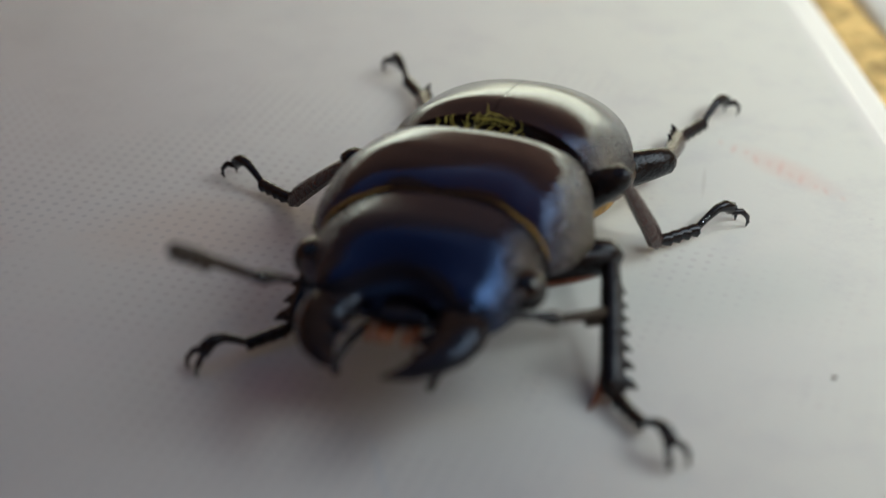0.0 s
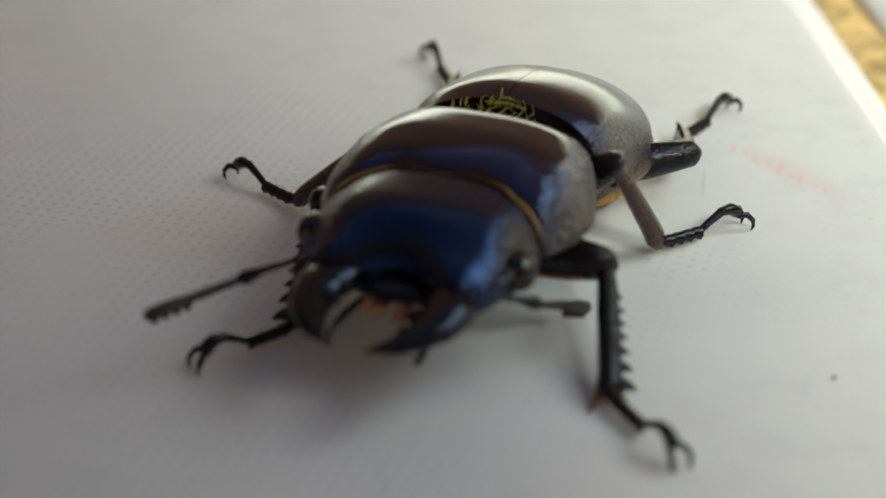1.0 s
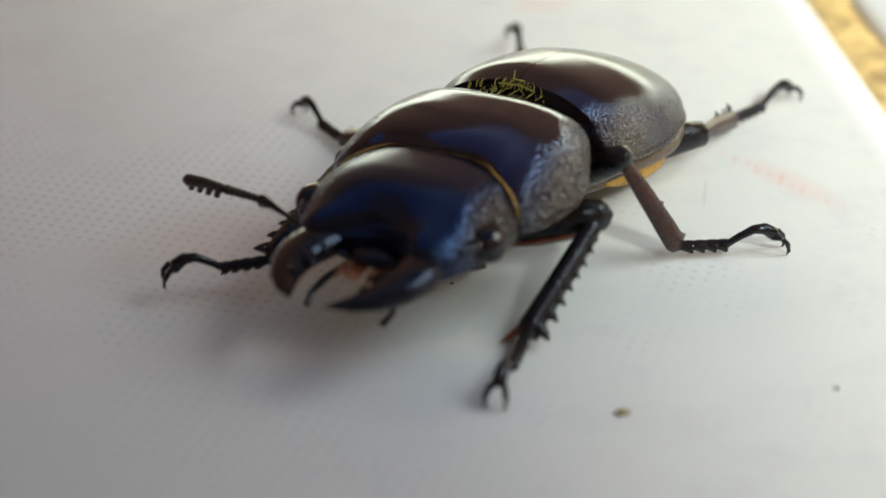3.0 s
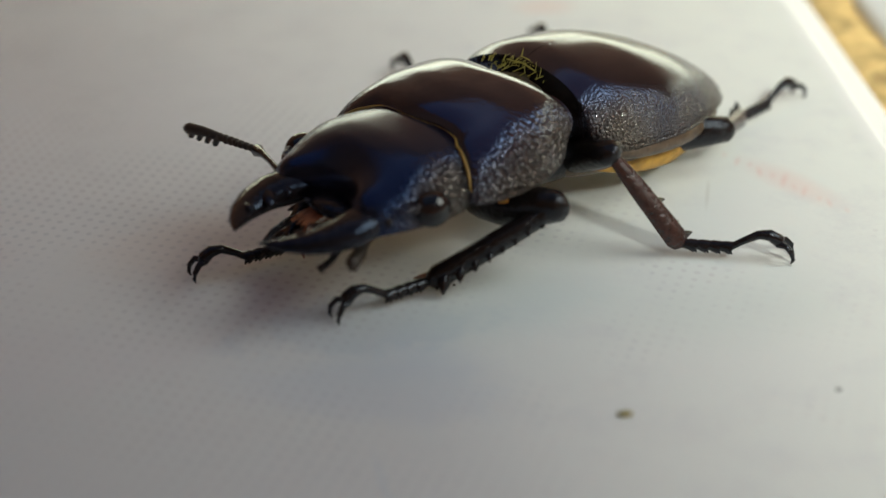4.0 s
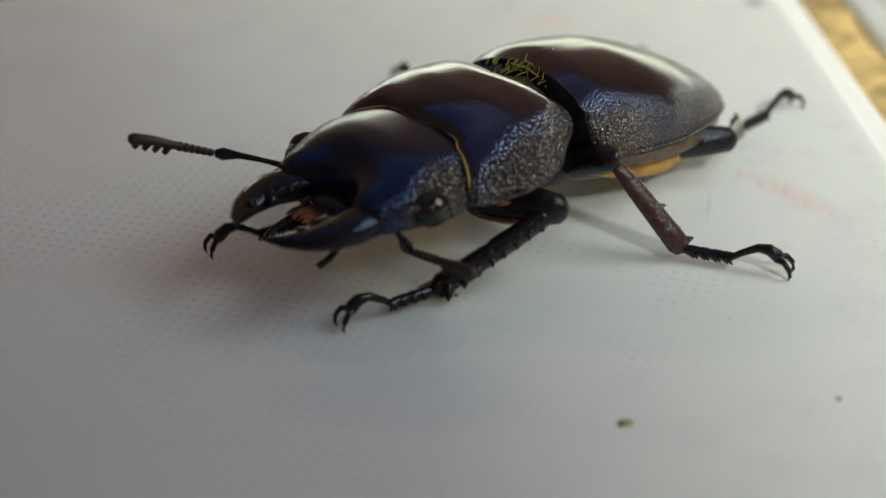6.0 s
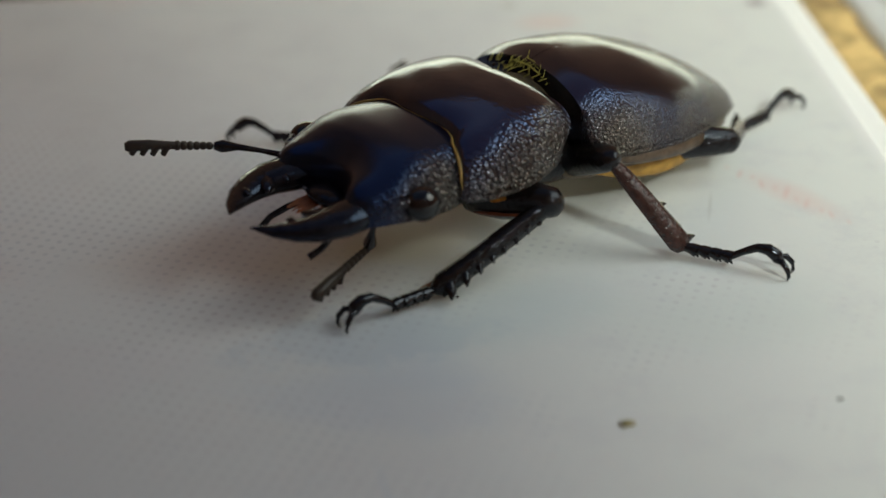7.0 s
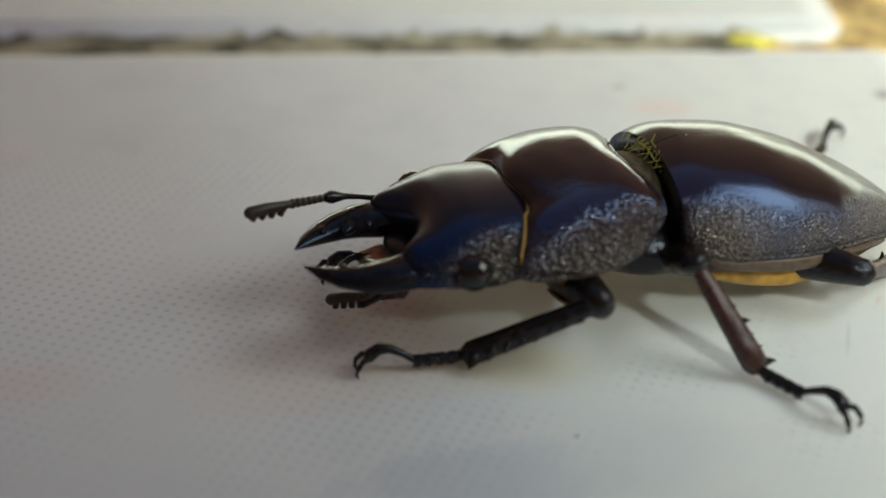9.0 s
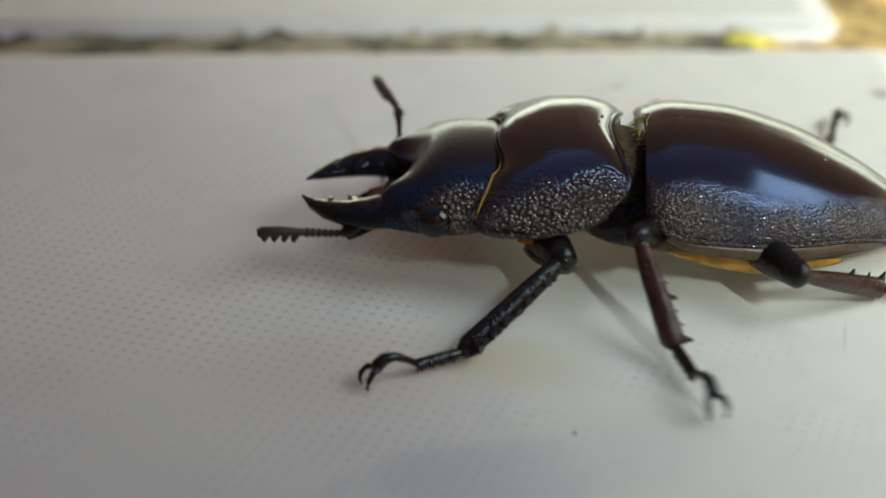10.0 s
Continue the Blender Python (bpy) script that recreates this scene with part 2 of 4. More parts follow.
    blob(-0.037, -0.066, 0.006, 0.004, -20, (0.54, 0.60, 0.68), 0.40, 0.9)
    blob(-0.0038, -0.0074, 0.0011, 0.0012, 0, (0.35, 0.32, 0.33), 0.9, 0.2)
    blob(-0.0263, -0.0053, 0.0008, 0.0008, 0, (0.50, 0.50, 0.46), 0.6, 0.2)
    blob(-0.0162, -0.0470, 0.00022, 0.0030, -14, (0.60, 0.60, 0.57), 0.5, 0.5)
    blob(-0.0400, -0.0790, 0.00035, 0.0060, 8, (0.52, 0.58, 0.66), 0.5, 0.6)
    color = mixed(nodes, links, maths(nodes, links, "MULTIPLY", maths(nodes, links, "MULTIPLY", dots, keep), 0.20), color, (0.34, 0.35, 0.42))
    # paler rim along the far and right edges, painting in their caught light
    local = nodes.new("ShaderNodeTexCoord")
    lsep = nodes.new("ShaderNodeSeparateXYZ")
    links.new(local.outputs["Object"], lsep.inputs[0])
    near_edge = maths(nodes, links, "MAXIMUM", lsep.outputs["X"], lsep.outputs["Y"])
    near_edge = maths(nodes, links, "MULTIPLY_ADD", mott.outputs["Fac"], 0.0012, near_edge)
    color = mixed(nodes, links, ramp(nodes, links, near_edge, -0.0036, -0.0020), color, (0.85, 0.85, 0.83))
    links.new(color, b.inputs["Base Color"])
    fine = node(nodes, "ShaderNodeTexNoise", Scale=700.0, Detail=3.0)
    links.new(pos, fine.inputs["Vector"])
    hgt = maths(nodes, links, "MULTIPLY_ADD", dots, -0.10, fine.outputs["Fac"])
    bumped(nodes, links, b, hgt, 0.10, 0.0002)
    rough = maths(nodes, links, "MULTIPLY_ADD", worn.outputs["Fac"], 0.16, 0.34)
    links.new(rough, b.inputs["Roughness"])
    b.inputs["IOR"].default_value = 1.38
    return m


TILE = tile_material()
GROUT = plain("tan_grout", (0.68, 0.46, 0.18), 0.9, 260, 0.55, 0.9, 0.002)
DIRT = plain("dark_joint_dirt", (0.30, 0.275, 0.19), 0.95, 160, 0.8, 0.9, 0.002)
FLECK = plain("yellow_fleck", (0.72, 0.65, 0.12), 0.7)
CRUMB = plain("olive_crumb", (0.30, 0.26, 0.10), 0.8)
WHITE = plain("white_wall_paint", (0.78, 0.78, 0.76), 0.7, 6, 0.05, 0.1, 0.002)
WOOD = plain("brown_wall_wood", (0.34, 0.17, 0.10), 0.7, 8, 0.35, 0.3, 0.004)


# ---- mesh helpers ----
def part(name, bm, mat, parent=None, label="", smooth=True):
    mesh = bpy.data.meshes.new(name)
    bmesh.ops.recalc_face_normals(bm, faces=bm.faces)
    for fc in bm.faces:
        fc.smooth = smooth
    for ed in bm.edges:
        if ed.calc_face_angle(0.0) > radians(70):
            ed.smooth = False
    bm.to_mesh(mesh)
    bm.free()
    mesh.materials.append(mat)
    ob = new(name, mesh)
    if parent:
        ob.parent = parent
    if label:
        tagged(ob, label)
    return ob


def box(bm, x0, x1, y0, y1, z0, z1):
    vs = [bm.verts.new((x, y, z)) for x in (x0, x1) for y in (y0, y1) for z in (z0, z1)]
    for a, b, c, d in ((0, 1, 3, 2), (4, 6, 7, 5), (0, 4, 5, 1), (2, 3, 7, 6), (0, 2, 6, 4), (1, 5, 7, 3)):
        bm.faces.new((vs[a], vs[b], vs[c], vs[d]))


def skin(bm, rings, closed=True, caps=True):
    """Faces between rings of points (each ring a list of the same length)."""
    vs = [[bm.verts.new(p) for p in ring] for ring in rings]
    n = len(rings[0])
    for a, b in zip(vs, vs[1:]):
        for i in range(n if closed else n - 1):
            j = (i + 1) % n
            bm.faces.new((a[i], a[j], b[j], b[i]))
    if caps and closed:
        bm.faces.new(vs[0])
        bm.faces.new(vs[-1])
    return vs


def tube(bm, path, radii, sides=10, flat=1.0, up=(0, 0, 1), ridge=0.0):
    """A round bar along a path in millimetres; radii one for each point; flat squeezes it along up."""
    pts = [Vector(p) * MM for p in path]
    up = Vector(up)
    rings = []
    for i, p in enumerate(pts):
        d = (pts[min(i + 1, len(pts) - 1)] - pts[max(i - 1, 0)]).normalized()
        a = d.cross(up)
        if a.length < 1e-4:
            a = d.cross(Vector((0, 1, 0)))
        a.normalize()
        b = a.cross(d)
        r = radii[i] * MM
        rs = [r * (1 + ridge * (-1) ** k) for k in range(sides)]
        rings.append([p + a * math.cos(k * 2 * math.pi / sides) * rs[k] + b * math.sin(k * 2 * math.pi / sides) * rs[k] * flat for k in range(sides)])
    skin(bm, rings)


def ball(bm, at, rx, ry=None, rz=None, u=14, v=9):
    m = Matrix.LocRotScale(Vector(at) * MM, None, (rx * MM, (ry or rx) * MM, (rz or rx) * MM))
    bmesh.ops.create_uvsphere(bm, u_segments=u, v_segments=v, radius=1, matrix=m)


def curve_at(keys, s):
    """A smooth curve through (s, value) pairs."""
    xs = [k[0] for k in keys]
    i = max(0, min(len(keys) - 2, sum(1 for x in xs if x <= s) - 1))
    h = xs[i + 1] - xs[i]
    u = min(1, max(0, (s - xs[i]) / h))

    def slope(j):
        if j == 0 or j == len(keys) - 1:
            k = 0 if j == 0 else j - 1
            return (keys[k + 1][1] - keys[k][1]) / (xs[k + 1] - xs[k])
        a = (keys[j][1] - keys[j - 1][1]) / (xs[j] - xs[j - 1])
        b = (keys[j + 1][1] - keys[j][1]) / (xs[j + 1] - xs[j])
        return 0 if a * b <= 0 else 2 * a * b / (a + b)

    m0, m1 = slope(i) * h, slope(i + 1) * h
    p0, p1 = keys[i][1], keys[i + 1][1]
    return (2 * u**3 - 3 * u**2 + 1) * p0 + (u**3 - 2 * u**2 + u) * m0 + (-2 * u**3 + 3 * u**2) * p1 + (u**3 - u**2) * m1


# ---- room ----
def wall(name, x0, x1, y0, y1, z0, z1, mat, label):
    bm = bmesh.new()
    box(bm, x0, x1, y0, y1, z0, z1)
    return tagged(part(name, bm, mat, smooth=False), label, "wall", kind="structure")


# unseen walls, added to shape the light and the beetle's reflections
wall("wall_west", -1.92, -1.8, -1.8, 1.0, -0.03, 2.0, WOOD, "unseen dark brown wall added to shape reflections")
wall("wall_east", 1.8, 1.92, -1.8, 1.0, -0.03, 2.0, WOOD, "unseen dark brown wall added to shape reflections")
wall("wall_south", -1.92, 1.92, -1.92, -1.8, -0.03, 2.50, WOOD, "unseen dark brown wall added to block low sky")
# unseen back wall; its one long low window opening is sized for rim reflections
wall("wall_north", -1.92, -0.40, 1.0, 1.12, -0.03, 2.0, WOOD, "unseen dark brown wall added to shape reflections")
wall("wall_north", 1.50, 1.92, 1.0, 1.12, -0.03, 2.0, WOOD, "unseen dark brown wall added to shape reflections")
wall("wall_north", -0.40, 1.50, 1.0, 1.12, -0.03, 0.03, WHITE, "unseen white sill below the window opening")
wall("wall_north", -0.40, 1.50, 1.0, 1.12, 0.24, 2.0, WOOD, "unseen dark brown wall above the window opening")
# unseen board, placed so its penumbra darkens the tile's left side
wall("unseen_shade_board", -1.8, 0.137, -0.482, -0.446, -0.006, 0.60, WOOD, "unseen low dark brown board added to shade the tile's left")


def floor_bed():
    bm = bmesh.new()
    box(bm, -1.8, 1.8, -1.8, 1.0, -0.03, -0.006)
    tagged(part("floor", bm, GROUT, smooth=False), "sandy tan bed under the floor tiles", "floor", kind="structure")
    # the tan joint beside the tile and the darker, lower joint behind it

    def joint(name, x0, x1, y0, y1, top, mat, label, nx, ny):
        bm = bmesh.new()
        grid = []
        for i in range(nx + 1):
            row = []
            for j in range(ny + 1):
                x, y = x0 + (x1 - x0) * i / nx, y0 + (y1 - y0) * j / ny
                z = top + (0.0007 if mat is GROUT else 0.0004) * noise.noise((x * 220, y * 220, 3)) + 0.0004 * noise.noise((x * 700, y * 700, 9))
                row.append(bm.verts.new((x, y, z)))
            grid.append(row)
        for i in range(nx):
            for j in range(ny):
                bm.faces.new((grid[i][j], grid[i + 1][j], grid[i + 1][j + 1], grid[i][j + 1]))
        tagged(part(name, bm, mat), label, "joint", kind="structure")

    joint("joint_side", -0.012, 0.014, -0.30, 0.30, -0.0016, GROUT, "sandy tan joint between the white tiles", 26, 240)
    joint("joint_back", -0.30, -0.0125, 0.000, 0.015, -0.0007, DIRT, "dark dirty joint between the white tiles", 240, 12)


def tile_mesh(sx, sy, corner=0.0034):
    """A tile with its far right corner at the origin, rounded edges and a worn rim."""
    bm = bmesh.new()
    steps = [(0, -0.008), (0, -0.0018), (0.0002, -0.0011), (0.0006, -0.00075), (0.0012, -0.00056), (0.0024, -0.00039), (0.0040, -0.00018), (0.0050, -0.00005)]
    rings = []
    for inset, z in steps + [(0.0060, 0.0)]:
        ring = []
        rad = max(0.0005, corner - inset)
        for cx, cy, a0 in ((-corner, -corner, 0), (-sx + corner, -corner, 90), (-sx + corner, -sy + corner, 180), (-corner, -sy + corner, 270)):
            for k in range(7):
                a = radians(a0 + 15 * k)
                wob = 0.00035 * noise.noise((cx * 90 + math.cos(a), cy * 90 + math.sin(a), z * 300))
                ring.append((cx + (rad + wob) * math.cos(a) - (0 if rad > 0.0005 else 0), cy + (rad + wob) * math.sin(a), z))
        rings.append(ring)
    vs = skin(bm, rings, caps=False)
    bm.faces.new(vs[-1])
    bm.faces.new(vs[0])
    return bm


floor_bed()
TILES = [((0.0010, 0.0054), "white glazed floor tile with faded printed dots"), ((-0.0028, 0.3088), "white glazed floor tile behind a dirty joint"),
         ((0.3052, 0.0040), "white glazed floor tile beside the tan joint"), ((0.3060, 0.3110), "white glazed floor tile"),
         ((-0.3040, 0.0036), "white glazed floor tile"), ((0.0010, -0.3010), "white glazed floor tile"),
         ((-0.3040, -0.3010), "white glazed floor tile"), ((0.3060, -0.3010), "white glazed floor tile"), ((-0.3095, 0.3105), "white glazed floor tile")]
# the rest of the tiled floor, up to the walls
for i in range(-5, 6):
    for j in range(-5, 4):
        if not (-1 <= i <= 1 and -1 <= j <= 1):
            TILES.append(((0.0010 + 0.3045 * i, 0.0054 + 0.3048 * j), "white glazed floor tile"))
tile_data = None
for (tx, ty), label in TILES:
    if tile_data is None:
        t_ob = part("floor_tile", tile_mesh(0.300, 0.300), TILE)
        tile_data = t_ob.data
    else:
        t_ob = new("floor_tile", tile_data)
    t_ob.location = (tx, ty, 0)
    tagged(t_ob, label, "tile", "floor tiles", "structure")


def crumb(name, x, y, sx, sy, sz, mat, label, seed):
    bm = bmesh.new()
    bmesh.ops.create_icosphere(bm, subdivisions=2, radius=1)
    for v in bm.verts:
        v.co *= 1 + 0.35 * noise.noise(v.co * 1.7 + Vector((seed, 0, 0)))
        v.co = Vector((v.co.x * sx, v.co.y * sy, v.co.z * sz)) * MM
    low = min(v.co.z for v in bm.verts)
    ob = tagged(part(name, bm, mat), label, "crumb")
    ob.location = (x * MM, y * MM, -low)
    return ob


crumb("crumb", -26.3, -73.1, 0.45, 0.22, 0.16, CRUMB, "small olive crumb lying on the white tile", 1)
crumb("speck", -13.7, -71.8, 0.16, 0.13, 0.08, LEG, "tiny dark speck lying on the white tile", 2)
crumb("speck", -34.8, -57.7, 0.12, 0.09, 0.06, LEG, "tiny dark speck lying on the white tile", 3)
fl = crumb("yellow_fleck", -12.7, 7.4, 2.6, 1.3, 0.9, FLECK, "bright yellow plant fleck in the dirty joint", 4)
fl.location.z = -0.0011

# ---- the beetle: x ahead, y to its left, z up; origin on the floor under the base of the wing cases ----
beetle = tagged(new("stag_beetle"), "glossy black stag beetle with curved jaws on a white tile", "beetle")


def elytron(side):
    W = [(0, 6.6), (0.06, 7.4), (0.16, 7.75), (0.35, 7.6), (0.55, 6.7), (0.72, 5.1), (0.86, 3.2), (0.95, 1.75), (1.0, 0.5)]
    T = [(0, 10.4), (0.1, 10.9), (0.28, 10.6), (0.5, 9.3), (0.7, 7.35), (0.86, 5.3), (0.95, 3.75), (1.0, 2.6)]
    E = [(0, 6.6), (0.12, 5.6), (0.35, 5.0), (0.65, 4.4), (0.85, 3.4), (1.0, 2.4)]
    rings = []
    for i in range(41):
        s = i / 40
        w, top, edge = curve_at(W, s), curve_at(T, s), curve_at(E, s)
        ring = []
        for k in range(19):
            a = k / 18 * math.pi / 2
            lead = 0.2 * math.sin(a) ** 2 * max(0, 1 - s * 6)
            x = 0.9 - 20.2 * s + lead
            y = 0.03 + (w - 0.03) * math.sin(a) ** 0.95
            z = edge + (top - edge) * math.cos(a) ** 0.94 - 0.03 * math.exp(-(k / 0.8) ** 2)
            ring.append((x * MM, side * y * MM, z * MM))
        ring.append(((0.9 - 20.2 * s) * MM, side * (w - 0.15) * MM, (edge - 0.45) * MM))
        ring.append(((0.9 - 20.2 * s) * MM, side * max(0.05, w - 0.9) * MM, (edge - 0.60) * MM))
        ring.append(((0.9 - 20.2 * s) * MM, side * 0.05 * MM, (edge + 0.1) * MM))
        rings.append(ring)
    bm = bmesh.new()
    skin(bm, rings)
    case = part("wing_case", bm, ELYTRON, beetle, "glossy black wing case, finely pitted at the side")
    # raised rim along the lower edge and the turned-under flank below it
    steps = [0.03 + 0.95 * j / 30 for j in range(31)]
    bm = bmesh.new()
    tube(bm, [(0.9 - 20.2 * s, side * (curve_at(W, s) + 0.02), curve_at(E, s)) for s in steps], [0.13] * 31, 6)
    part("edge_rim", bm, ELYTRON, case)
    bm = bmesh.new()
    steps = [0.07 + 0.72 * j / 24 for j in range(25)]
    tube(bm, [(0.9 - 20.2 * s, side * (curve_at(W, s) - 0.42), curve_at(E, s) - 0.62) for s in steps], [0.62 * math.sin(math.pi * (0.08 + 0.86 * j / 24)) ** 0.6 for j in range(25)], 10)
    part("turned_edge", bm, EDGE, case, "dull brown turned-under edge")
    return case


elytron(1)
elytron(-1)


def belly():
    W = [(0, 4.6), (0.15, 6.2), (0.4, 6.6), (0.65, 5.4), (0.85, 2.9), (1.0, 0.5)]
    rings = []
    for i in range(25):
        s = i / 24
        w = curve_at(W, s)
        top, low = curve_at([(0, 6.5), (0.5, 5.0), (0.8, 3.4), (1, 2.2)], s), curve_at([(0, 2.3), (0.3, 1.9), (0.7, 1.7), (1, 1.9)], s)
        ring = []
        for k in range(20):
            a = k / 20 * 2 * math.pi
            ring.append(((2.0 - 20.6 * s) * MM, w * math.cos(a) * MM, ((top + low) / 2 + (top - low) / 2 * math.sin(a)) * MM))
        rings.append(ring)
    bm = bmesh.new()
    skin(bm, rings)
    part("abdomen", bm, BELLY, beetle, "dark brown underside")
    for side in (1, -1):
        bm = bmesh.new()
        rings = []
        for i in range(21):
            s = 0.12 + 0.58 * i / 20
            w, edge = curve_at(W, s) + 0.20, curve_at([(0, 5.6), (0.35, 4.6), (0.65, 3.95), (1.0, 2.6)], s)
            fat = 0.95 * math.sin(math.pi * min(1, max(0.02, i / 20))) ** 0.5
            rings.append([((2.0 - 20.6 * s) * MM, side * (w - 0.95 + 0.7 * math.cos(a)) * MM, (edge - 1.55 + fat * math.sin(a)) * MM) for a in [j * math.pi / 5 for j in range(10)]])
        skin(bm, rings)
        part("side_membrane", bm, YELLOW, beetle, "ochre yellow membrane below the wing case")
    # middle breast plate between the legs
    bm = bmesh.new()
    ball(bm, (1.0, 0, 4.4), 5.2, 4.9, 2.5, 24, 14)
    part("breast_plate", bm, LEG, beetle)
    bm = bmesh.new()
    ball(bm, (2.4, 0, 7.0), 2.6, 3.9, 2.7, 20, 12)
    part("waist", bm, BRONZE, beetle, "olive brown waist membrane")
    # little three-cornered plate between the wing cases, with straw-coloured bristles
    bm = bmesh.new()
    skin(bm, [[((3.4 - 3.6 * s) * MM, y * (1 - s) ** 0.7 * 1.7 * MM, (8.7 + 0.95 * s + 0.12 * (1 - abs(y)) + dz) * MM) for y, dz in ((-1, 0), (-0.5, 0), (0, 0), (0.5, 0), (1, 0), (0, -0.8))] for s in [j / 8 * 0.98 for j in range(9)]])
    part("scutellum", bm, BRONZE, beetle, "dull golden brown plate")
    rng = random.Random(8)
    bm = bmesh.new()
    for k in range(16):
        y = rng.uniform(-2.6, 2.2)
        x = 1.5 + 0.25 * math.cos(y) + rng.uniform(-0.35, 0.35)
        z = 9.95 - 0.09 * y * y
        tube(bm, [(x, y, z - 0.2), (x - 0.4 + rng.uniform(-0.3, 0.3), y + rng.uniform(-0.5, 0.5), z + 0.05), (x - 0.9 + rng.uniform(-0.3, 0.5), y + rng.uniform(-0.7, 0.7), z + rng.uniform(0.0, 0.22))], [0.04, 0.035, 0.02], 5)
    tube(bm, [(0.9, -0.3, 10.1), (0.6, -0.35, 10.5), (0.4, -0.4, 10.95)], [0.05, 0.045, 0.03], 5)
    tube(bm, [(0.9, 1.1, 10.2), (0.7, 0.4, 10.45), (0.7, -0.4, 10.5)], [0.05, 0.045, 0.03], 5)
    tube(bm, [(1.3, 1.6, 10.1), (1.2, 0.4, 10.3), (1.2, -1.2, 10.2)], [0.06, 0.06, 0.05], 5)
    for k in range(26):
        y = rng.gauss(rng.choice((-2.8, -0.8, 0.0, 0.9)), 0.5)
        z = 6.6 + 3.8 * math.cos(math.asin(min(1, abs(y) / 6.6))) ** 0.94
        x = 1.05 + rng.uniform(-0.1, 0.25)
        tube(bm, [(x + 0.15, y, z - 0.35), (x, y + rng.uniform(-0.12, 0.12), z - 0.05), (x - 0.25, y + rng.uniform(-0.3, 0.3), z + rng.uniform(0.02, 0.16))], [0.028, 0.024, 0.010], 4)
    tagged(part("bristles", bm, BRISTLE, beetle, "straw-yellow bristles between pronotum and wing cases"), kind="stuff")


belly()


def pronotum():
    W = [(0, 6.5), (0.06, 7.1), (0.25, 7.9), (0.5, 8.3), (0.75, 8.1), (0.93, 7.5), (1.0, 6.9)]
    T = [(0, 9.8), (0.05, 10.3), (0.14, 10.75), (0.32, 11.05), (0.55, 11.0), (0.8, 10.5), (0.95, 9.85), (1.0, 9.3)]
    E = [(0, 6.4), (0.5, 6.2), (1.0, 6.0)]
    rings = []
    for i in range(33):
        s = i / 32
        w, top, edge = curve_at(W, s), curve_at(T, s), curve_at(E, s)
        ring = []
        for k in range(37):
            a = -math.pi / 2 + math.pi * k / 36
            q = math.sin(a)
            front, rear = 10.7 + 1.5 * abs(q) ** 3 + 0.3 * math.cos(a * 6) * (abs(q) < 0.6), 3.1 - 1.9 * abs(q) ** 1.5 + 2.4 * abs(q) ** 10
            x = rear + (front - rear) * s
            y = w * math.copysign(abs(q) ** 0.94, q)
            z = edge + (top - edge) * math.cos(a) ** 0.92 if abs(a) < 1.57 else edge
            ring.append((x * MM, y * MM, z * MM))
        xl = 4.2 + 8.0 * s
        ring.append((xl * MM, (w - 0.25) * MM, (edge - 0.40) * MM))
        for y in (0.7, 0.35, 0, -0.35, -0.7):
            ring.append(((4.2 + 7.0 * s) * MM, y * w * MM, (edge - 0.5 - 2.3 * (1 - y * y) * math.sin(math.pi * (0.12 + 0.76 * s))) * MM))
        ring.append((xl * MM, -(w - 0.25) * MM, (edge - 0.40) * MM))
        rings.append(ring)
    bm = bmesh.new()
    skin(bm, rings)
    shell = part("pronotum", bm, PRONOTUM, beetle, "glossy black pronotum with coarsely pitted sides")
    bm = bmesh.new()
    ball(bm, (3.7, -0.3, 10.72), 0.13, 0.10, 0.10, 8, 6)
    part("dirt_speck", bm, LEG, shell, "tiny dark speck of dirt")
    # raised rim at the rear, fine rim at the side
    bm = bmesh.new()
    path = []
    for k in range(31):
        a = -math.pi / 2 * 0.98 + math.pi * 0.98 * k / 30
        q = math.sin(a)
        path.append((3.1 - 1.9 * abs(q) ** 1.5 + 2.4 * abs(q) ** 10 + 0.12, 6.56 * math.copysign(abs(q) ** 0.94, q), 6.4 + 3.48 * abs(math.cos(a)) ** 0.92))
    tube(bm, path, [0.16] * len(path), 6)
    part("rear_rim", bm, PRONOTUM, shell)
    for side in (1, -1):
        bm = bmesh.new()
        path = [(curve_at([(0, 4.2), (1, 12.2)], s), side * (curve_at(W, s) + 0.02), curve_at(E, s)) for s in [j / 16 for j in range(17)]]
        tube(bm, path, [0.14] * 17, 6)
        part("side_rim", bm, PRONOTUM, shell)
    # yellow fringe along the front margin
    bm = bmesh.new()
    path = []
    for k in range(31):
        a = -math.pi / 2 * 0.93 + math.pi * 0.93 * k / 30
        q = math.sin(a)
        path.append((10.75 + 1.5 * abs(q) ** 3 + 0.3 * math.cos(a * 6) * (abs(q) < 0.6), 6.92 * math.copysign(abs(q) ** 0.94, q), 6.05 + 3.28 * abs(math.cos(a)) ** 0.92))
    tube(bm, path, [0.010 + 0.10 * max(0.0, math.sin(math.pi * (abs(k - 15) / 15 - 0.30) / 0.70)) for k in range(31)], 6)
    part("front_fringe", bm, FRINGE, shell, "thin golden fringe")
    return shell


shell = pronotum()


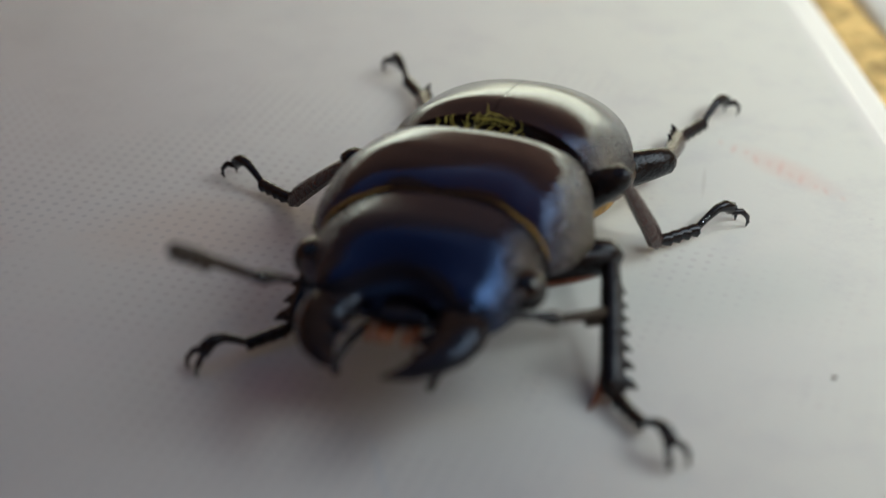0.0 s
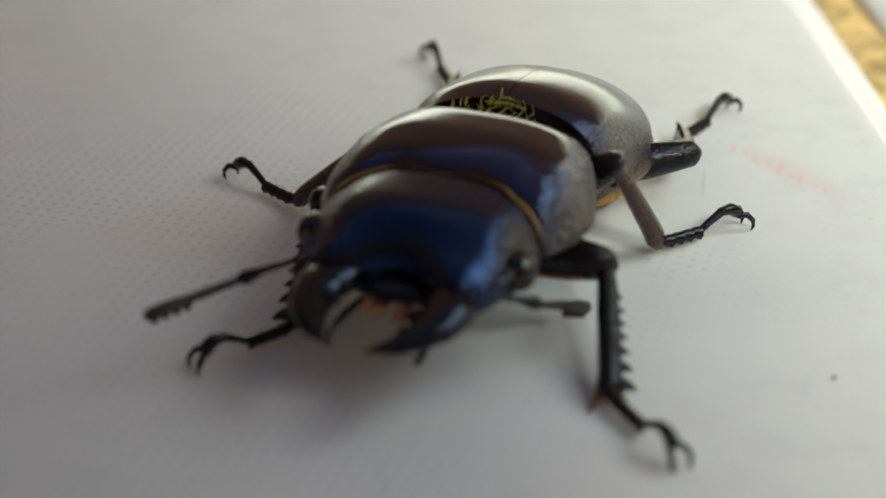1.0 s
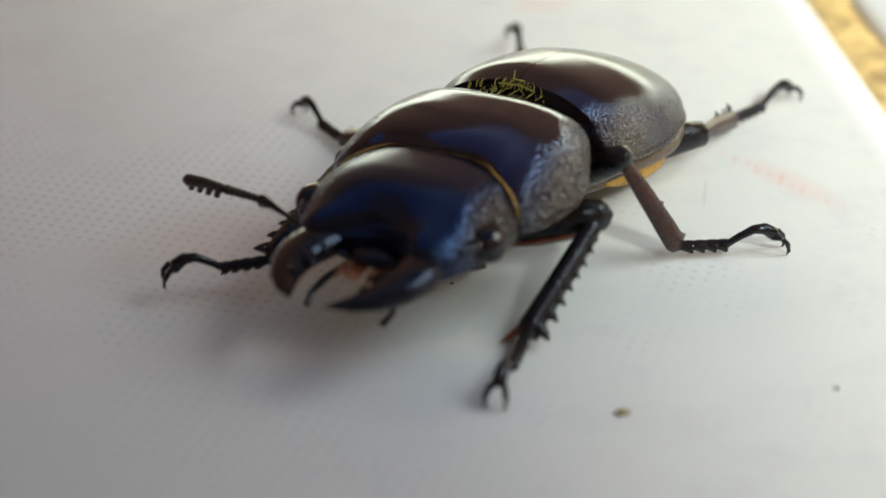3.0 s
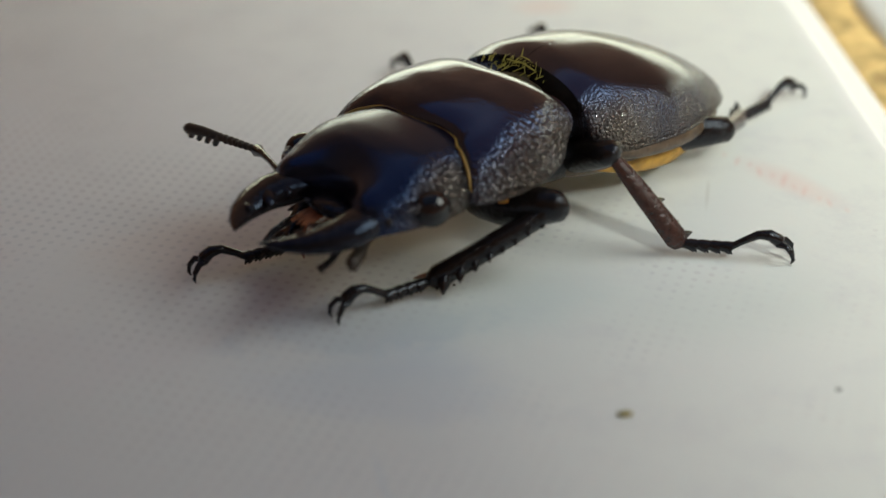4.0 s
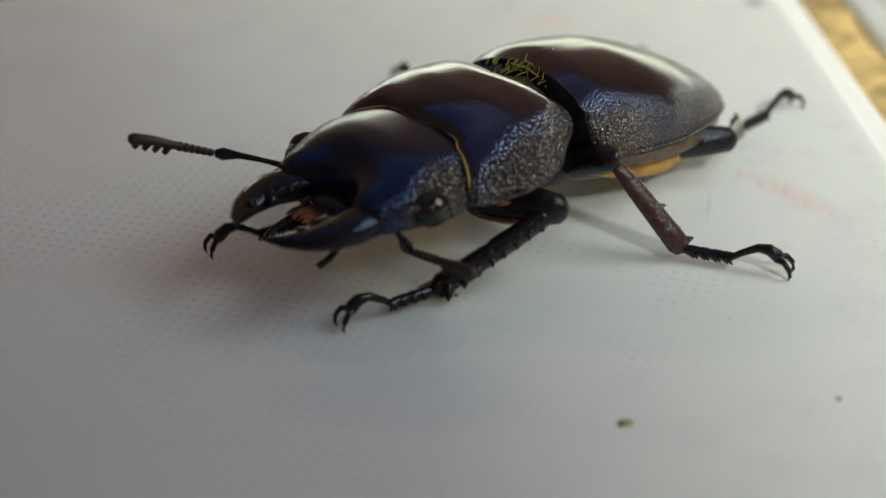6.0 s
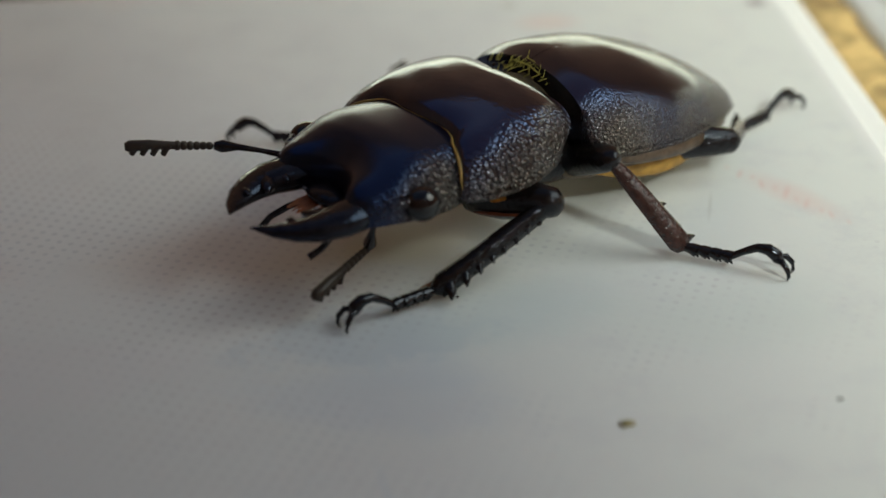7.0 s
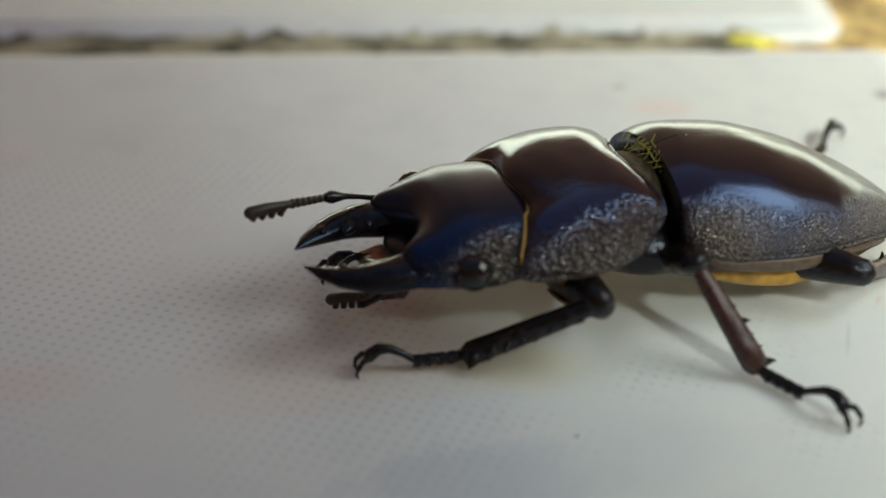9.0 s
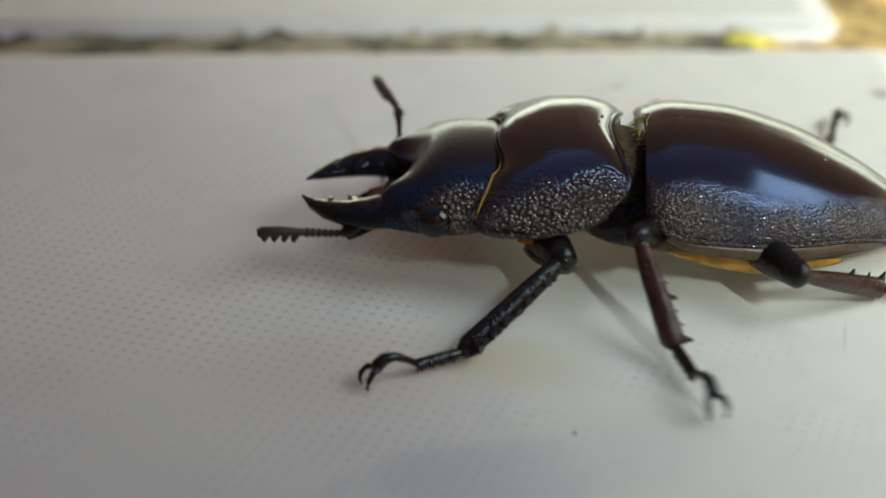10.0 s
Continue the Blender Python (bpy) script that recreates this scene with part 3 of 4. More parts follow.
def make_head():
    W = [(0, 5.7), (0.15, 6.5), (0.4, 6.9), (0.6, 6.6), (0.8, 6.0), (0.95, 5.4), (1.0, 4.9)]
    T = [(0, 8.9), (0.12, 9.4), (0.4, 9.35), (0.65, 8.85), (0.82, 8.3), (0.93, 7.8), (0.98, 7.2), (1.0, 6.4)]
    rings = []
    for i in range(31):
        s = i / 30
        w, top = curve_at(W, s), curve_at(T, s)
        edge = curve_at([(0, 5.6), (0.5, 5.4), (1, 5.2)], s)
        low = curve_at([(0, 3.9), (0.5, 3.6), (1, 4.5)], s)
        ring = []
        for k in range(29):
            a = -math.pi / 2 + math.pi * k / 28
            q = math.sin(a)
            dent = 0.50 * math.exp(-((q / 0.5) ** 2)) * max(0, (s - 0.55) / 0.45) ** 1.4
            horn = 0.22 * math.exp(-(((abs(q) - 0.62) / 0.16) ** 2)) * max(0, (s - 0.7) / 0.3)
            notch = 1.6 * math.exp(-((q / 0.5) ** 2)) * max(0, (s - 0.6) / 0.4)
            x = 10.3 + 8.4 * s - notch + 0.5 * math.exp(-(((abs(q) - 0.7) / 0.2) ** 2)) * max(0, (s - 0.8) / 0.2)
            z = edge + (top - edge) * max(0.0, math.cos(a)) ** 0.80 - dent + horn
            ring.append((x * MM, w * math.copysign(abs(q) ** 0.9, q) * MM, z * MM))
        for y in (0.75, 0.4, 0, -0.4, -0.75):
            ring.append(((10.5 + 7.4 * s) * MM, y * w * MM, (edge - (edge - low) * (1 - y * y)) * MM))
        rings.append(ring)
    bm = bmesh.new()
    skin(bm, rings)
    h = part("head", bm, HEAD, beetle, "broad black head with pitted cheeks")
    for side in (1, -1):
        bm = bmesh.new()
        ball(bm, (15.0, side * 6.36, 6.28), 1.26, 1.15, 1.16, 24, 14)
        part("eye", bm, EYE, h, "shiny black eye")
        bm = bmesh.new()
        tube(bm, [(17.2, side * 5.5, 6.3), (16.6, side * 6.0, 6.5), (16.0, side * 6.35, 6.65), (15.3, side * 6.6, 6.75)], [0.25, 0.36, 0.30, 0.15], 8)
        part("cheek_ridge", bm, HEAD, h)
        # curved jaw with an inner tooth
        bm = bmesh.new()
        ax = [(17.2, 3.4, 5.6), (18.4, 3.75, 5.6), (19.7, 3.95, 5.55), (21.0, 3.75, 5.45), (22.3, 3.15, 5.4), (23.4, 2.3, 5.4), (24.4, 1.2, 5.5)]
        rad = [1.55, 1.62, 1.48, 1.25, 0.95, 0.58, 0.08]
        tube(bm, [(x, side * y, z) for x, y, z in ax], rad, 14, 0.66)
        part("jaw", bm, MANDIBLE, h, "curved black jaw")
        bm = bmesh.new()
        tube(bm, [(20.3, side * 3.3, 5.7), (20.7, side * 2.5, 5.75), (21.1, side * 1.9, 5.8)], [0.75, 0.5, 0.10], 8, 0.8)
        part("jaw_tooth", bm, MANDIBLE, h)
        for tx, ty, tr in ((19.1, 2.60, 0.40), (22.2, 2.45, 0.26)):
            bm = bmesh.new()
            tube(bm, [(tx, side * (ty + 0.5), 5.75), (tx + 0.1, side * ty, 5.85), (tx + 0.2, side * (ty - tr), 5.9)], [tr * 1.2, tr, 0.06], 8)
            part("jaw_tooth", bm, MANDIBLE, h)
        # mouth feelers
        bm = bmesh.new()
        tube(bm, [(18.0, side * 1.9, 4.4), (19.2, side * 2.6, 3.9), (20.4, side * 2.9, 3.4), (21.2, side * 2.7, 3.0)], [0.22, 0.24, 0.22, 0.24], 8)
        part("palp", bm, TARSUS, h)
    bm = bmesh.new()
    ball(bm, (17.9, 0, 5.3), 1.0, 1.9, 0.55, 16, 10)
    part("upper_lip", bm, MANDIBLE, h)
    bm = bmesh.new()
    rng = random.Random(4)
    for k in range(40):
        y = rng.uniform(-1.5, 1.5)
        tube(bm, [(18.2, y, 4.9), (19.1, y * 1.05 + rng.uniform(-0.15, 0.15), 4.75), (19.8 + rng.uniform(-0.3, 0.3), y + rng.uniform(-0.25, 0.25), 4.6)], [0.08, 0.07, 0.03], 5)
    tagged(part("mouth_brush", bm, BRUSH, h, "reddish brown mouth brush"), kind="stuff")
    return h


head = make_head()


def antenna_pieces():
    bm = bmesh.new()
    tube(bm, [(-0.5, 0, 0), (1.2, 0, 0.12), (2.6, 0, 0.15), (3.7, 0, 0.05), (4.2, 0, 0)], [0.24, 0.18, 0.24, 0.46, 0.27], 8)
    first = part("antenna_stem", bm, TARSUS, head)
    bm = bmesh.new()
    for k in range(6):
        ball(bm, (0.3 + 0.42 * k, 0, 0), 0.30, 0.25 + 0.014 * k, 0.27 + 0.014 * k, 8, 6)
    for k in range(4):
        tube(bm, [(2.85 + 0.62 * k, 0, 0.05), (3.1 + 0.66 * k, 0, -0.12), (3.3 + 0.68 * k, 0, -0.68)], [0.36, 0.33, 0.23], 8, 0.8)
    tube(bm, [(2.5, 0, 0), (4.2, 0, 0.03), (5.5, 0, -0.1), (5.8, 0, -0.15)], [0.27, 0.35, 0.42, 0.26], 8)
    second = part("antenna_club", bm, CLUB, head, "dark brown feathered antenna club")
    return first, second


ANT = {1: antenna_pieces(), -1: antenna_pieces()}


# ---- legs ----
LEN = {"F": (5.9, 9.4, 6.8), "M": (6.25, 7.75, 7.3), "H": (7.95, 8.3, 7.8)}
HIP = {"F": (8.25, 3.65, 3.55), "M": (0.0, 3.6, 3.9), "H": (-5.5, 2.8, 3.5)}
KNEE = {"F": (3.35, 6.8, 6.55), "M": (3.6, 7.15, 10.4), "H": (-5.7, 8.0, 4.8)}


def femur(kind):
    a = LEN[kind][0]
    bm = bmesh.new()
    f = 1.05 if kind != "F" else 1.25
    tube(bm, [(-0.8, 0, 0), (0.0, 0, 0.05), (a * 0.3, 0, 0.15), (a * 0.6, 0, 0.15), (a * 0.85, 0, 0.05), (a + 0.15, 0, 0), (a + 0.50, 0, -0.05), (a + 0.78, 0, -0.08)],
         [0.75 * f, 1.0 * f, 1.25 * f, 1.22 * f, 1.03 * f, 0.86 * f, 0.58 * f, 0.15], 16, 0.85)
    ob = part("femur", bm, LEG, beetle)
    bm = bmesh.new()
    tube(bm, [(a * (0.05 + 0.11 * j), 0, -(0.93 + 0.10 * math.sin(math.pi * j / 8)) * f) for j in range(8)], [0.05, 0.11, 0.13, 0.13, 0.12, 0.11, 0.09, 0.04], 6)
    part("hair_fringe", bm, HORN, ob, "rusty brown hair fringe")
    return ob


def tibia(kind, side):
    b = LEN[kind][1]
    bm = bmesh.new()
    thick = {"F": (0.55, 0.66, 0.73, 0.76, 0.58), "M": (0.42, 0.54, 0.64, 0.76, 0.68), "H": (0.40, 0.52, 0.62, 0.72, 0.62)}[kind]
    k0, k1, k2, k3, k4 = thick
    tube(bm, [(-0.45, 0, 0), (-0.2, 0, 0), (0.4, 0, 0), (b * 0.2, 0, 0.03), (b * 0.4, 0, 0.05), (b * 0.62, 0, 0.05), (b * 0.82, 0, 0.04), (b * 0.94, 0, 0), (b + 0.05, 0, 0), (b + 0.25, 0, -0.02)],
         [k0 * 0.45, k0 * 0.9, k0, k1, k2, (k2 + k3) / 2, k3, k3 * 1.02, k4 * 0.8, k4 * 0.3], 16, 0.70 if kind == "M" else 0.88, ridge=0.07)
    ob = part("tibia", bm, TIBIA if kind != "F" else LEG, beetle)
    if kind == "F":
        spots = [(0.26, 0.28), (0.36, 0.36), (0.46, 0.38), (0.56, 0.46), (0.67, 0.54), (0.79, 0.68), (0.92, 0.85)]
    else:
        spots = [(0.46, 0.22), (0.60, 0.50), (0.72, 0.22), (0.84, 0.28), (0.98, 0.55)] if kind == "M" else [(0.6, 0.35), (0.8, 0.25), (0.97, 0.45)]
    for s, size in spots:
        bm = bmesh.new()
        x = b * s
        z = (0.60 if kind == "F" else 0.52) + (0.08 if kind == "F" else 0.2) * s
        spike = [(x - 0.1, -0.1, z - 0.3), (x + 0.15 * size, -0.15, z + 0.45 * size), (x + 0.45 * size, -0.25, z + 0.95 * size)]
        if kind == "F":
            spike = [(q[0], -side * q[1], q[2]) for q in spike]
        else:
            spike = [(q[0], side * q[2], q[1]) for q in spike]
        tube(bm, spike, [0.50 * size + 0.14, 0.36 * size, 0.06], 8)
        part("spine", bm, LEG, ob)
    if kind != "F":
        return ob
    bm = bmesh.new()
    tube(bm, [(b * 0.78, 0.1, -0.45), (b - 0.4, 0.12, -0.62), (b + 0.3, 0.2, -0.95), (b + 0.9, 0.25, -1.35)], [0.16, 0.26, 0.2, 0.04], 8)
    part("spur", bm, HORN, ob, "reddish spur")
    rng = random.Random(21 + side)
    bm = bmesh.new()
    for k in range(70):
        x = b * (0.12 + 0.86 * rng.random() ** 0.8)
        a = rng.gauss(math.radians(70), math.radians(38))
        r = 0.60 + 0.16 * x / b
        g = rng.uniform(0.08, 0.19)
        m = Matrix.LocRotScale(Vector((x, side * math.cos(a) * r, math.sin(a) * r * 0.9)) * MM, None, (g * 1.3 * MM, g * MM, g * MM))
        bmesh.ops.create_icosphere(bm, subdivisions=1, radius=1, matrix=m)
    tagged(part("granules", bm, EYE, ob, "shiny black granules"), kind="stuff")
    return ob


def tarsus(kind):
    c = LEN[kind][2]
    bm = bmesh.new()
    seg = c * 0.105
    tube(bm, [(-0.3, 0, 0), (c * 0.25, 0, 0.0), (c * 0.46, 0, -0.05)], [0.31, 0.29, 0.29], 8)
    for k in range(4):
        x = 0.25 + seg * k
        tube(bm, [(x - 0.15, 0, 0.02), (x + seg * 0.45, 0, 0.0), (x + seg * 0.95, 0, -0.1)], [0.27, 0.40, 0.48], 8)
        tube(bm, [(x + seg * 0.8, 0, -0.2), (x + seg * 1.1, 0, -0.55)], [0.18, 0.05], 6)
    # long last joint, arched, then a pair of hooked claws
    tube(bm, [(c * 0.44, 0, -0.05), (c * 0.55, 0, 0.50), (c * 0.68, 0, 1.02), (c * 0.78, 0, 1.05), (c * 0.86, 0, 0.70), (c * 0.89, 0, 0.45)], [0.24, 0.25, 0.31, 0.41, 0.46, 0.30], 8)
    ob = part("tarsus", bm, TARSUS, beetle)
    for side in (1, -1):
        bm = bmesh.new()
        tube(bm, [(c * 0.85, side * 0.15, 0.50), (c * 0.93, side * 0.48, 0.55), (c * 0.985, side * 0.62, 0.1), (c, side * 0.60, -0.35), (c * 0.985, side * 0.52, -0.68)], [0.24, 0.21, 0.18, 0.13, 0.04], 8)
        part("claw", bm, TARSUS, ob)
    return ob


for side in (1, -1):
    bm = bmesh.new()
    ball(bm, (8.6, side * 6.5, 4.85), 0.95, 0.35, 0.24, 12, 8)
    part("hair_patch", bm, ORANGE, beetle, "small orange patch of hairs")

LEGS = {(k, s): (femur(k), tibia(k, s), tarsus(k)) for k in "FMH" for s in (1, -1)}

# ---- what moves ----
# seconds, metres, then roll, pitch and heading in degrees
STAND = [
    (0.0, -31.9, -55.8, -0.5, 0.4, -4.6, -112.4), (1.0, -30.8, -53.5, -0.5, 0.5, -4.4, -117.2), (1.5, -30.7, -53.2, -0.5, 0.5, -4.4, -117.6),
    (2.0, -30.3, -50.4, -0.6, 0.3, -4.4, -119.3), (2.2, -30.2, -50.2, -0.6, 0.6, -4.2, -120.0), (3.5, -28.5, -48.8, 0.1, 3.8, -1.2, -133.0),
    (4.0, -28.4, -45.8, 0.0, 2.0, -1.3, -141.5), (4.5, -28.3, -45.4, -0.1, 2.0, -1.3, -142.0), (5.5, -28.4, -45.0, 0.1, 1.2, -1.6, -141.9),
    (7.0, -28.3, -44.0, 0.2, -0.2, -1.7, -145.4), (7.5, -28.7, -42.8, 0.2, -2.6, -2.3, -147.5), (8.0, -28.3, -39.7, -0.4, -0.6, 0.7, -156.7),
    (8.5, -28.0, -39.3, -0.1, -0.7, -1.3, -161.9), (9.0, -28.0, -39.9, 0.2, 1.1, -0.9, -164.0), (9.5, -27.7, -39.6, 0.2, 1.4, 0.2, -168.0),
    (9.8, -27.1, -37.6, 0.5, -0.9, 2.0, -177.7), (10.0, -27.3, -35.4, -0.2, -0.9, 1.3, -183.6),
]
# how far the head nods down on the neck, in degrees
NOD = [(0.0, 4.6), (1.0, 5.6), (2.2, 5.4), (3.5, 0.3), (10.0, 0.0)]
NECK = Vector((11.0, 0.0, 7.5)) * MM
# end of the shin (x, y) and tip of the claws (x, y) on the floor, in millimetres; lift in millimetres
FEET = {
    ("F", 1): [(0.0, -26.9, -73.4, -24.5, -79.0, 0), (1.5, -27.1, -73.7, -24.5, -78.9, 0), (1.65, -29.0, -70.0, -28.0, -76.0, 2), (1.8, -30.9, -66.5, -33.0, -70.9, 0),
               (3.6, -31.1, -65.1, -33.0, -70.9, 0), (3.8, -33.0, -62.0, -38.0, -66.0, 2), (4.0, -36.4, -58.4, -42.3, -61.2, 0), (7.0, -36.2, -58.0, -42.3, -61.1, 0),
               (7.5, -36.5, -57.7, -41.8, -61.5, 0), (7.8, -37.4, -57.9, -40.8, -61.9, 0), (8.05, -37.4, -58.3, -40.5, -62.6, 0), (8.12, -39.5, -54.5, -44.5, -57.0, 2),
               (8.2, -41.1, -50.8, -47.8, -51.3, 0), (9.5, -41.2, -49.7, -48.1, -50.6, 0), (9.8, -41.2, -49.8, -47.4, -52.2, 0), (10.0, -41.2, -49.7, -47.1, -52.3, 0)],
    ("M", 1): [(0.0, -21.3, -56.6, -14.0, -52.6, 0), (1.0, -21.2, -56.8, -13.6, -53.2, 0), (2.0, -20.2, -56.4, -12.6, -55.2, 0), (3.5, -19.8, -55.5, -12.0, -55.9, 0),
               (4.5, -19.7, -55.0, -12.6, -57.5, 0), (7.2, -19.5, -54.0, -12.7, -57.7, 0), (7.5, -19.8, -53.7, -14.0, -58.1, 0), (7.65, -21.5, -52.8, -16.2, -57.6, 1.2),
               (7.8, -22.9, -52.2, -18.1, -57.3, 0), (9.5, -23.1, -51.9, -18.6, -57.3, 0), (9.8, -24.8, -52.0, -21.3, -56.9, 0.8), (10.0, -27.9, -50.2, -26.8, -55.0, 0.6)],
    ("H", 1): [(0.0, -17.1, -41.8, -11.8, -36.0, 0), (1.5, -16.4, -41.4, -11.5, -35.6, 0), (1.7, -15.0, -40.0, -9.0, -34.5, 1), (1.9, -13.5, -38.4, -6.2, -33.0, 0),
               (4.0, -11.6, -36.4, -6.8, -32.2, 0), (8.0, -11.8, -35.9, -6.2, -31.2, 0), (8.5, -11.2, -38.0, -5.2, -33.2, 0), (9.5, -11.2, -39.2, -5.2, -36.5, 0), (9.75, -12.0, -41.0, -7.0, -41.0, 1), (10.0, -12.7, -42.3, -7.5, -44.0, 0)],
    ("F", -1): [(0.0, -44.7, -64.8, -49.2, -67.3, 0), (2.2, -44.6, -64.3, -48.6, -66.6, 0), (2.8, -46.3, -60.0, -50.5, -61.0, 2), (3.3, -46.1, -53.6, -50.5, -54.2, 0),
                (4.0, -45.3, -52.8, -50.7, -54.8, 0), (5.7, -44.6, -51.8, -50.4, -55.2, 0), (6.4, -44.8, -43.0, -50.8, -43.0, 2), (6.8, -44.0, -33.5, -50.2, -31.4, 0),
                (7.5, -44.4, -36.0, -50.6, -34.5, 0), (8.1, -44.4, -36.2, -50.6, -35.5, 0), (8.4, -44.3, -36.7, -50.7, -38.7, 0), (9.1, -44.2, -36.6, -50.7, -38.9, 0), (9.4, -42.0, -33.0, -47.5, -31.5, 0), (10.0, -41.0, -28.0, -45.5, -24.0, 0)],
    ("M", -1): [(0.0, -44.9, -48.7, -49.8, -42.5, 0), (1.3, -44.4, -48.9, -50.0, -42.5, 0), (1.6, -42.5, -43.5, -47.0, -37.0, 2), (1.9, -40.9, -38.3, -43.8, -31.3, 0), (3.5, -41.5, -36.5, -44.2, -31.8, 0),
                (3.75, -38.5, -31.0, -40.5, -26.5, 2), (3.95, -35.2, -27.6, -37.0, -21.9, 0), (7.5, -35.5, -27.0, -37.0, -21.5, 0), (9.5, -33.0, -24.0, -34.0, -18.0, 0), (9.65, -28.0, -18.0, -28.0, -12.0, 2), (9.8, -25.5, -15.5, -24.0, -9.0, 1), (10.0, -25.0, -19.0, -24.0, -13.0, 0)],
    ("H", -1): [(0.0, -35.8, -29.7, -38.3, -22.4, 0), (1.0, -32.8, -29.6, -34.1, -23.1, 0), (2.2, -32.6, -29.1, -34.3, -22.3, 0), (2.7, -29.0, -26.0, -30.0, -20.0, 2), (3.2, -24.9, -23.6, -25.5, -17.0, 0), (4.0, -23.6, -25.0, -24.6, -18.5, 0), (4.4, -20.0, -28.0, -19.0, -23.0, 1),
                (4.8, -18.5, -28.0, -17.0, -23.0, 0), (7.5, -18.0, -27.0, -17.0, -21.5, 0), (7.75, -14.0, -21.5, -11.5, -14.0, 1), (8.0, -12.0, -20.8, -9.3, -14.5, 0), (10.0, -12.0, -20.8, -9.2, -14.6, 0)],
}
# antennae in the head's space: tip of the stem and tip of the club (x, y, z) in millimetres
FEELERS = {
    -1: [(0.0, 21.2, -6.9, 8.4, 25.0, -9.9, 11.9), (0.5, 20.0, -8.6, 8.0, 23.3, -12.7, 10.1), (1.0, 20.6, -8.8, 5.5, 25.3, -11.8, 5.4), (1.5, 20.9, -8.7, 5.1, 25.0, -12.5, 5.4),
         (2.0, 20.5, -8.6, 7.5, 24.7, -11.4, 9.8), (3.5, 15.8, -9.0, 6.1, 14.3, -14.4, 5.8), (4.0, 16.8, -9.0, 6.0, 18.2, -14.2, 6.5), (4.5, 21.5, -7.8, 6.6, 27.1, -8.5, 7.3),
         (5.0, 21.3, -8.0, 7.1, 26.3, -9.9, 8.8), (5.7, 21.3, -8.1, 7.3, 26.2, -9.8, 9.4), (7.0, 21.2, -7.6, 7.0, 26.0, -10.0, 7.6), (7.5, 16.7, -9.4, 6.2, 16.3, -14.8, 5.4),
         (8.0, 17.6, -9.5, 6.3, 18.5, -15.0, 6.5), (8.5, 17.4, -9.5, 6.4, 18.0, -15.0, 6.9), (9.0, 21.8, -4.0, 7.5, 27.1, -2.3, 8.0), (9.5, 18.6, -8.8, 5.2, 20.4, -13.8, 4.0),
         (9.8, 16.9, -9.4, 6.6, 16.5, -14.8, 5.2), (10.0, 18.3, -9.5, 7.1, 20.3, -14.7, 7.3)],
    1: [(0.0, 15.0, 8.4, 4.8, 10.2, 10.0, 2.7), (0.5, 14.5, 6.4, 3.6, 19.1, 9.2, 4.2), (1.0, 14.7, 7.6, 4.1, 10.2, 8.7, 1.6), (2.0, 14.8, 7.0, 4.2, 10.2, 8.0, 2.0), (3.5, 14.4, 3.0, 4.2, 11.0, 1.0, 2.4),
        (3.6, 14.5, 3.0, 4.2, 11.1, 1.0, 2.4), (3.7, 14.9, 2.9, 4.1, 11.3, 5.4, 2.1), (3.8, 15.3, 2.6, 3.9, 15.8, 7.6, 2.3), (3.9, 15.8, 2.2, 3.7, 20.2, 5.4, 3.5), (4.0, 16.0, 2.0, 3.7, 20.6, 5.2, 4.2), (4.1, 15.8, 2.2, 3.7, 20.2, 5.4, 3.5),
        (4.2, 15.5, 2.6, 3.8, 16.0, 7.6, 2.2), (4.3, 15.2, 2.6, 3.9, 11.6, 5.1, 2.0), (4.4, 15.0, 2.6, 3.9, 11.8, 0.4, 2.4), (5.7, 15.0, 2.6, 3.9, 11.8, 0.4, 2.4), (6.0, 15.8, 4.5, 3.5, 14.6, 9.5, 3.0), (6.3, 16.4, 3.4, 3.0, 20.0, 6.0, 1.8), (6.8, 16.8, 3.0, 2.4, 22.1, 4.5, 1.5), (7.1, 16.7, 3.0, 2.4, 22.0, 4.6, 1.4),
        (7.5, 16.4, 2.8, 2.6, 21.2, 5.3, 4.1), (8.0, 18.2, 2.2, 2.9, 22.8, 4.1, 5.2), (8.5, 18.4, 2.2, 2.9, 22.6, 2.0, 4.4), (9.0, 18.6, 2.2, 3.1, 21.9, -1.6, 1.4),
        (9.5, 19.7, 3.0, 2.9, 25.0, 3.4, 1.4), (9.8, 21.2, 4.2, 3.8, 25.7, 7.0, 5.6), (10.0, 21.4, 4.5, 4.3, 26.7, 6.2, 5.4)],
}


def at_time(rows, t):
    return [curve_at([(r[0], r[i]) for r in rows], t) for i in range(1, len(rows[0]))]


def aim(origin, ahead, up):
    """A pose at origin with x along ahead and z as near up as can be."""
    x = ahead.normalized()
    y = up.cross(x).normalized()
    z = x.cross(y)
    m = Matrix((x, y, z)).transposed().to_4x4()
    m.translation = origin
    return m


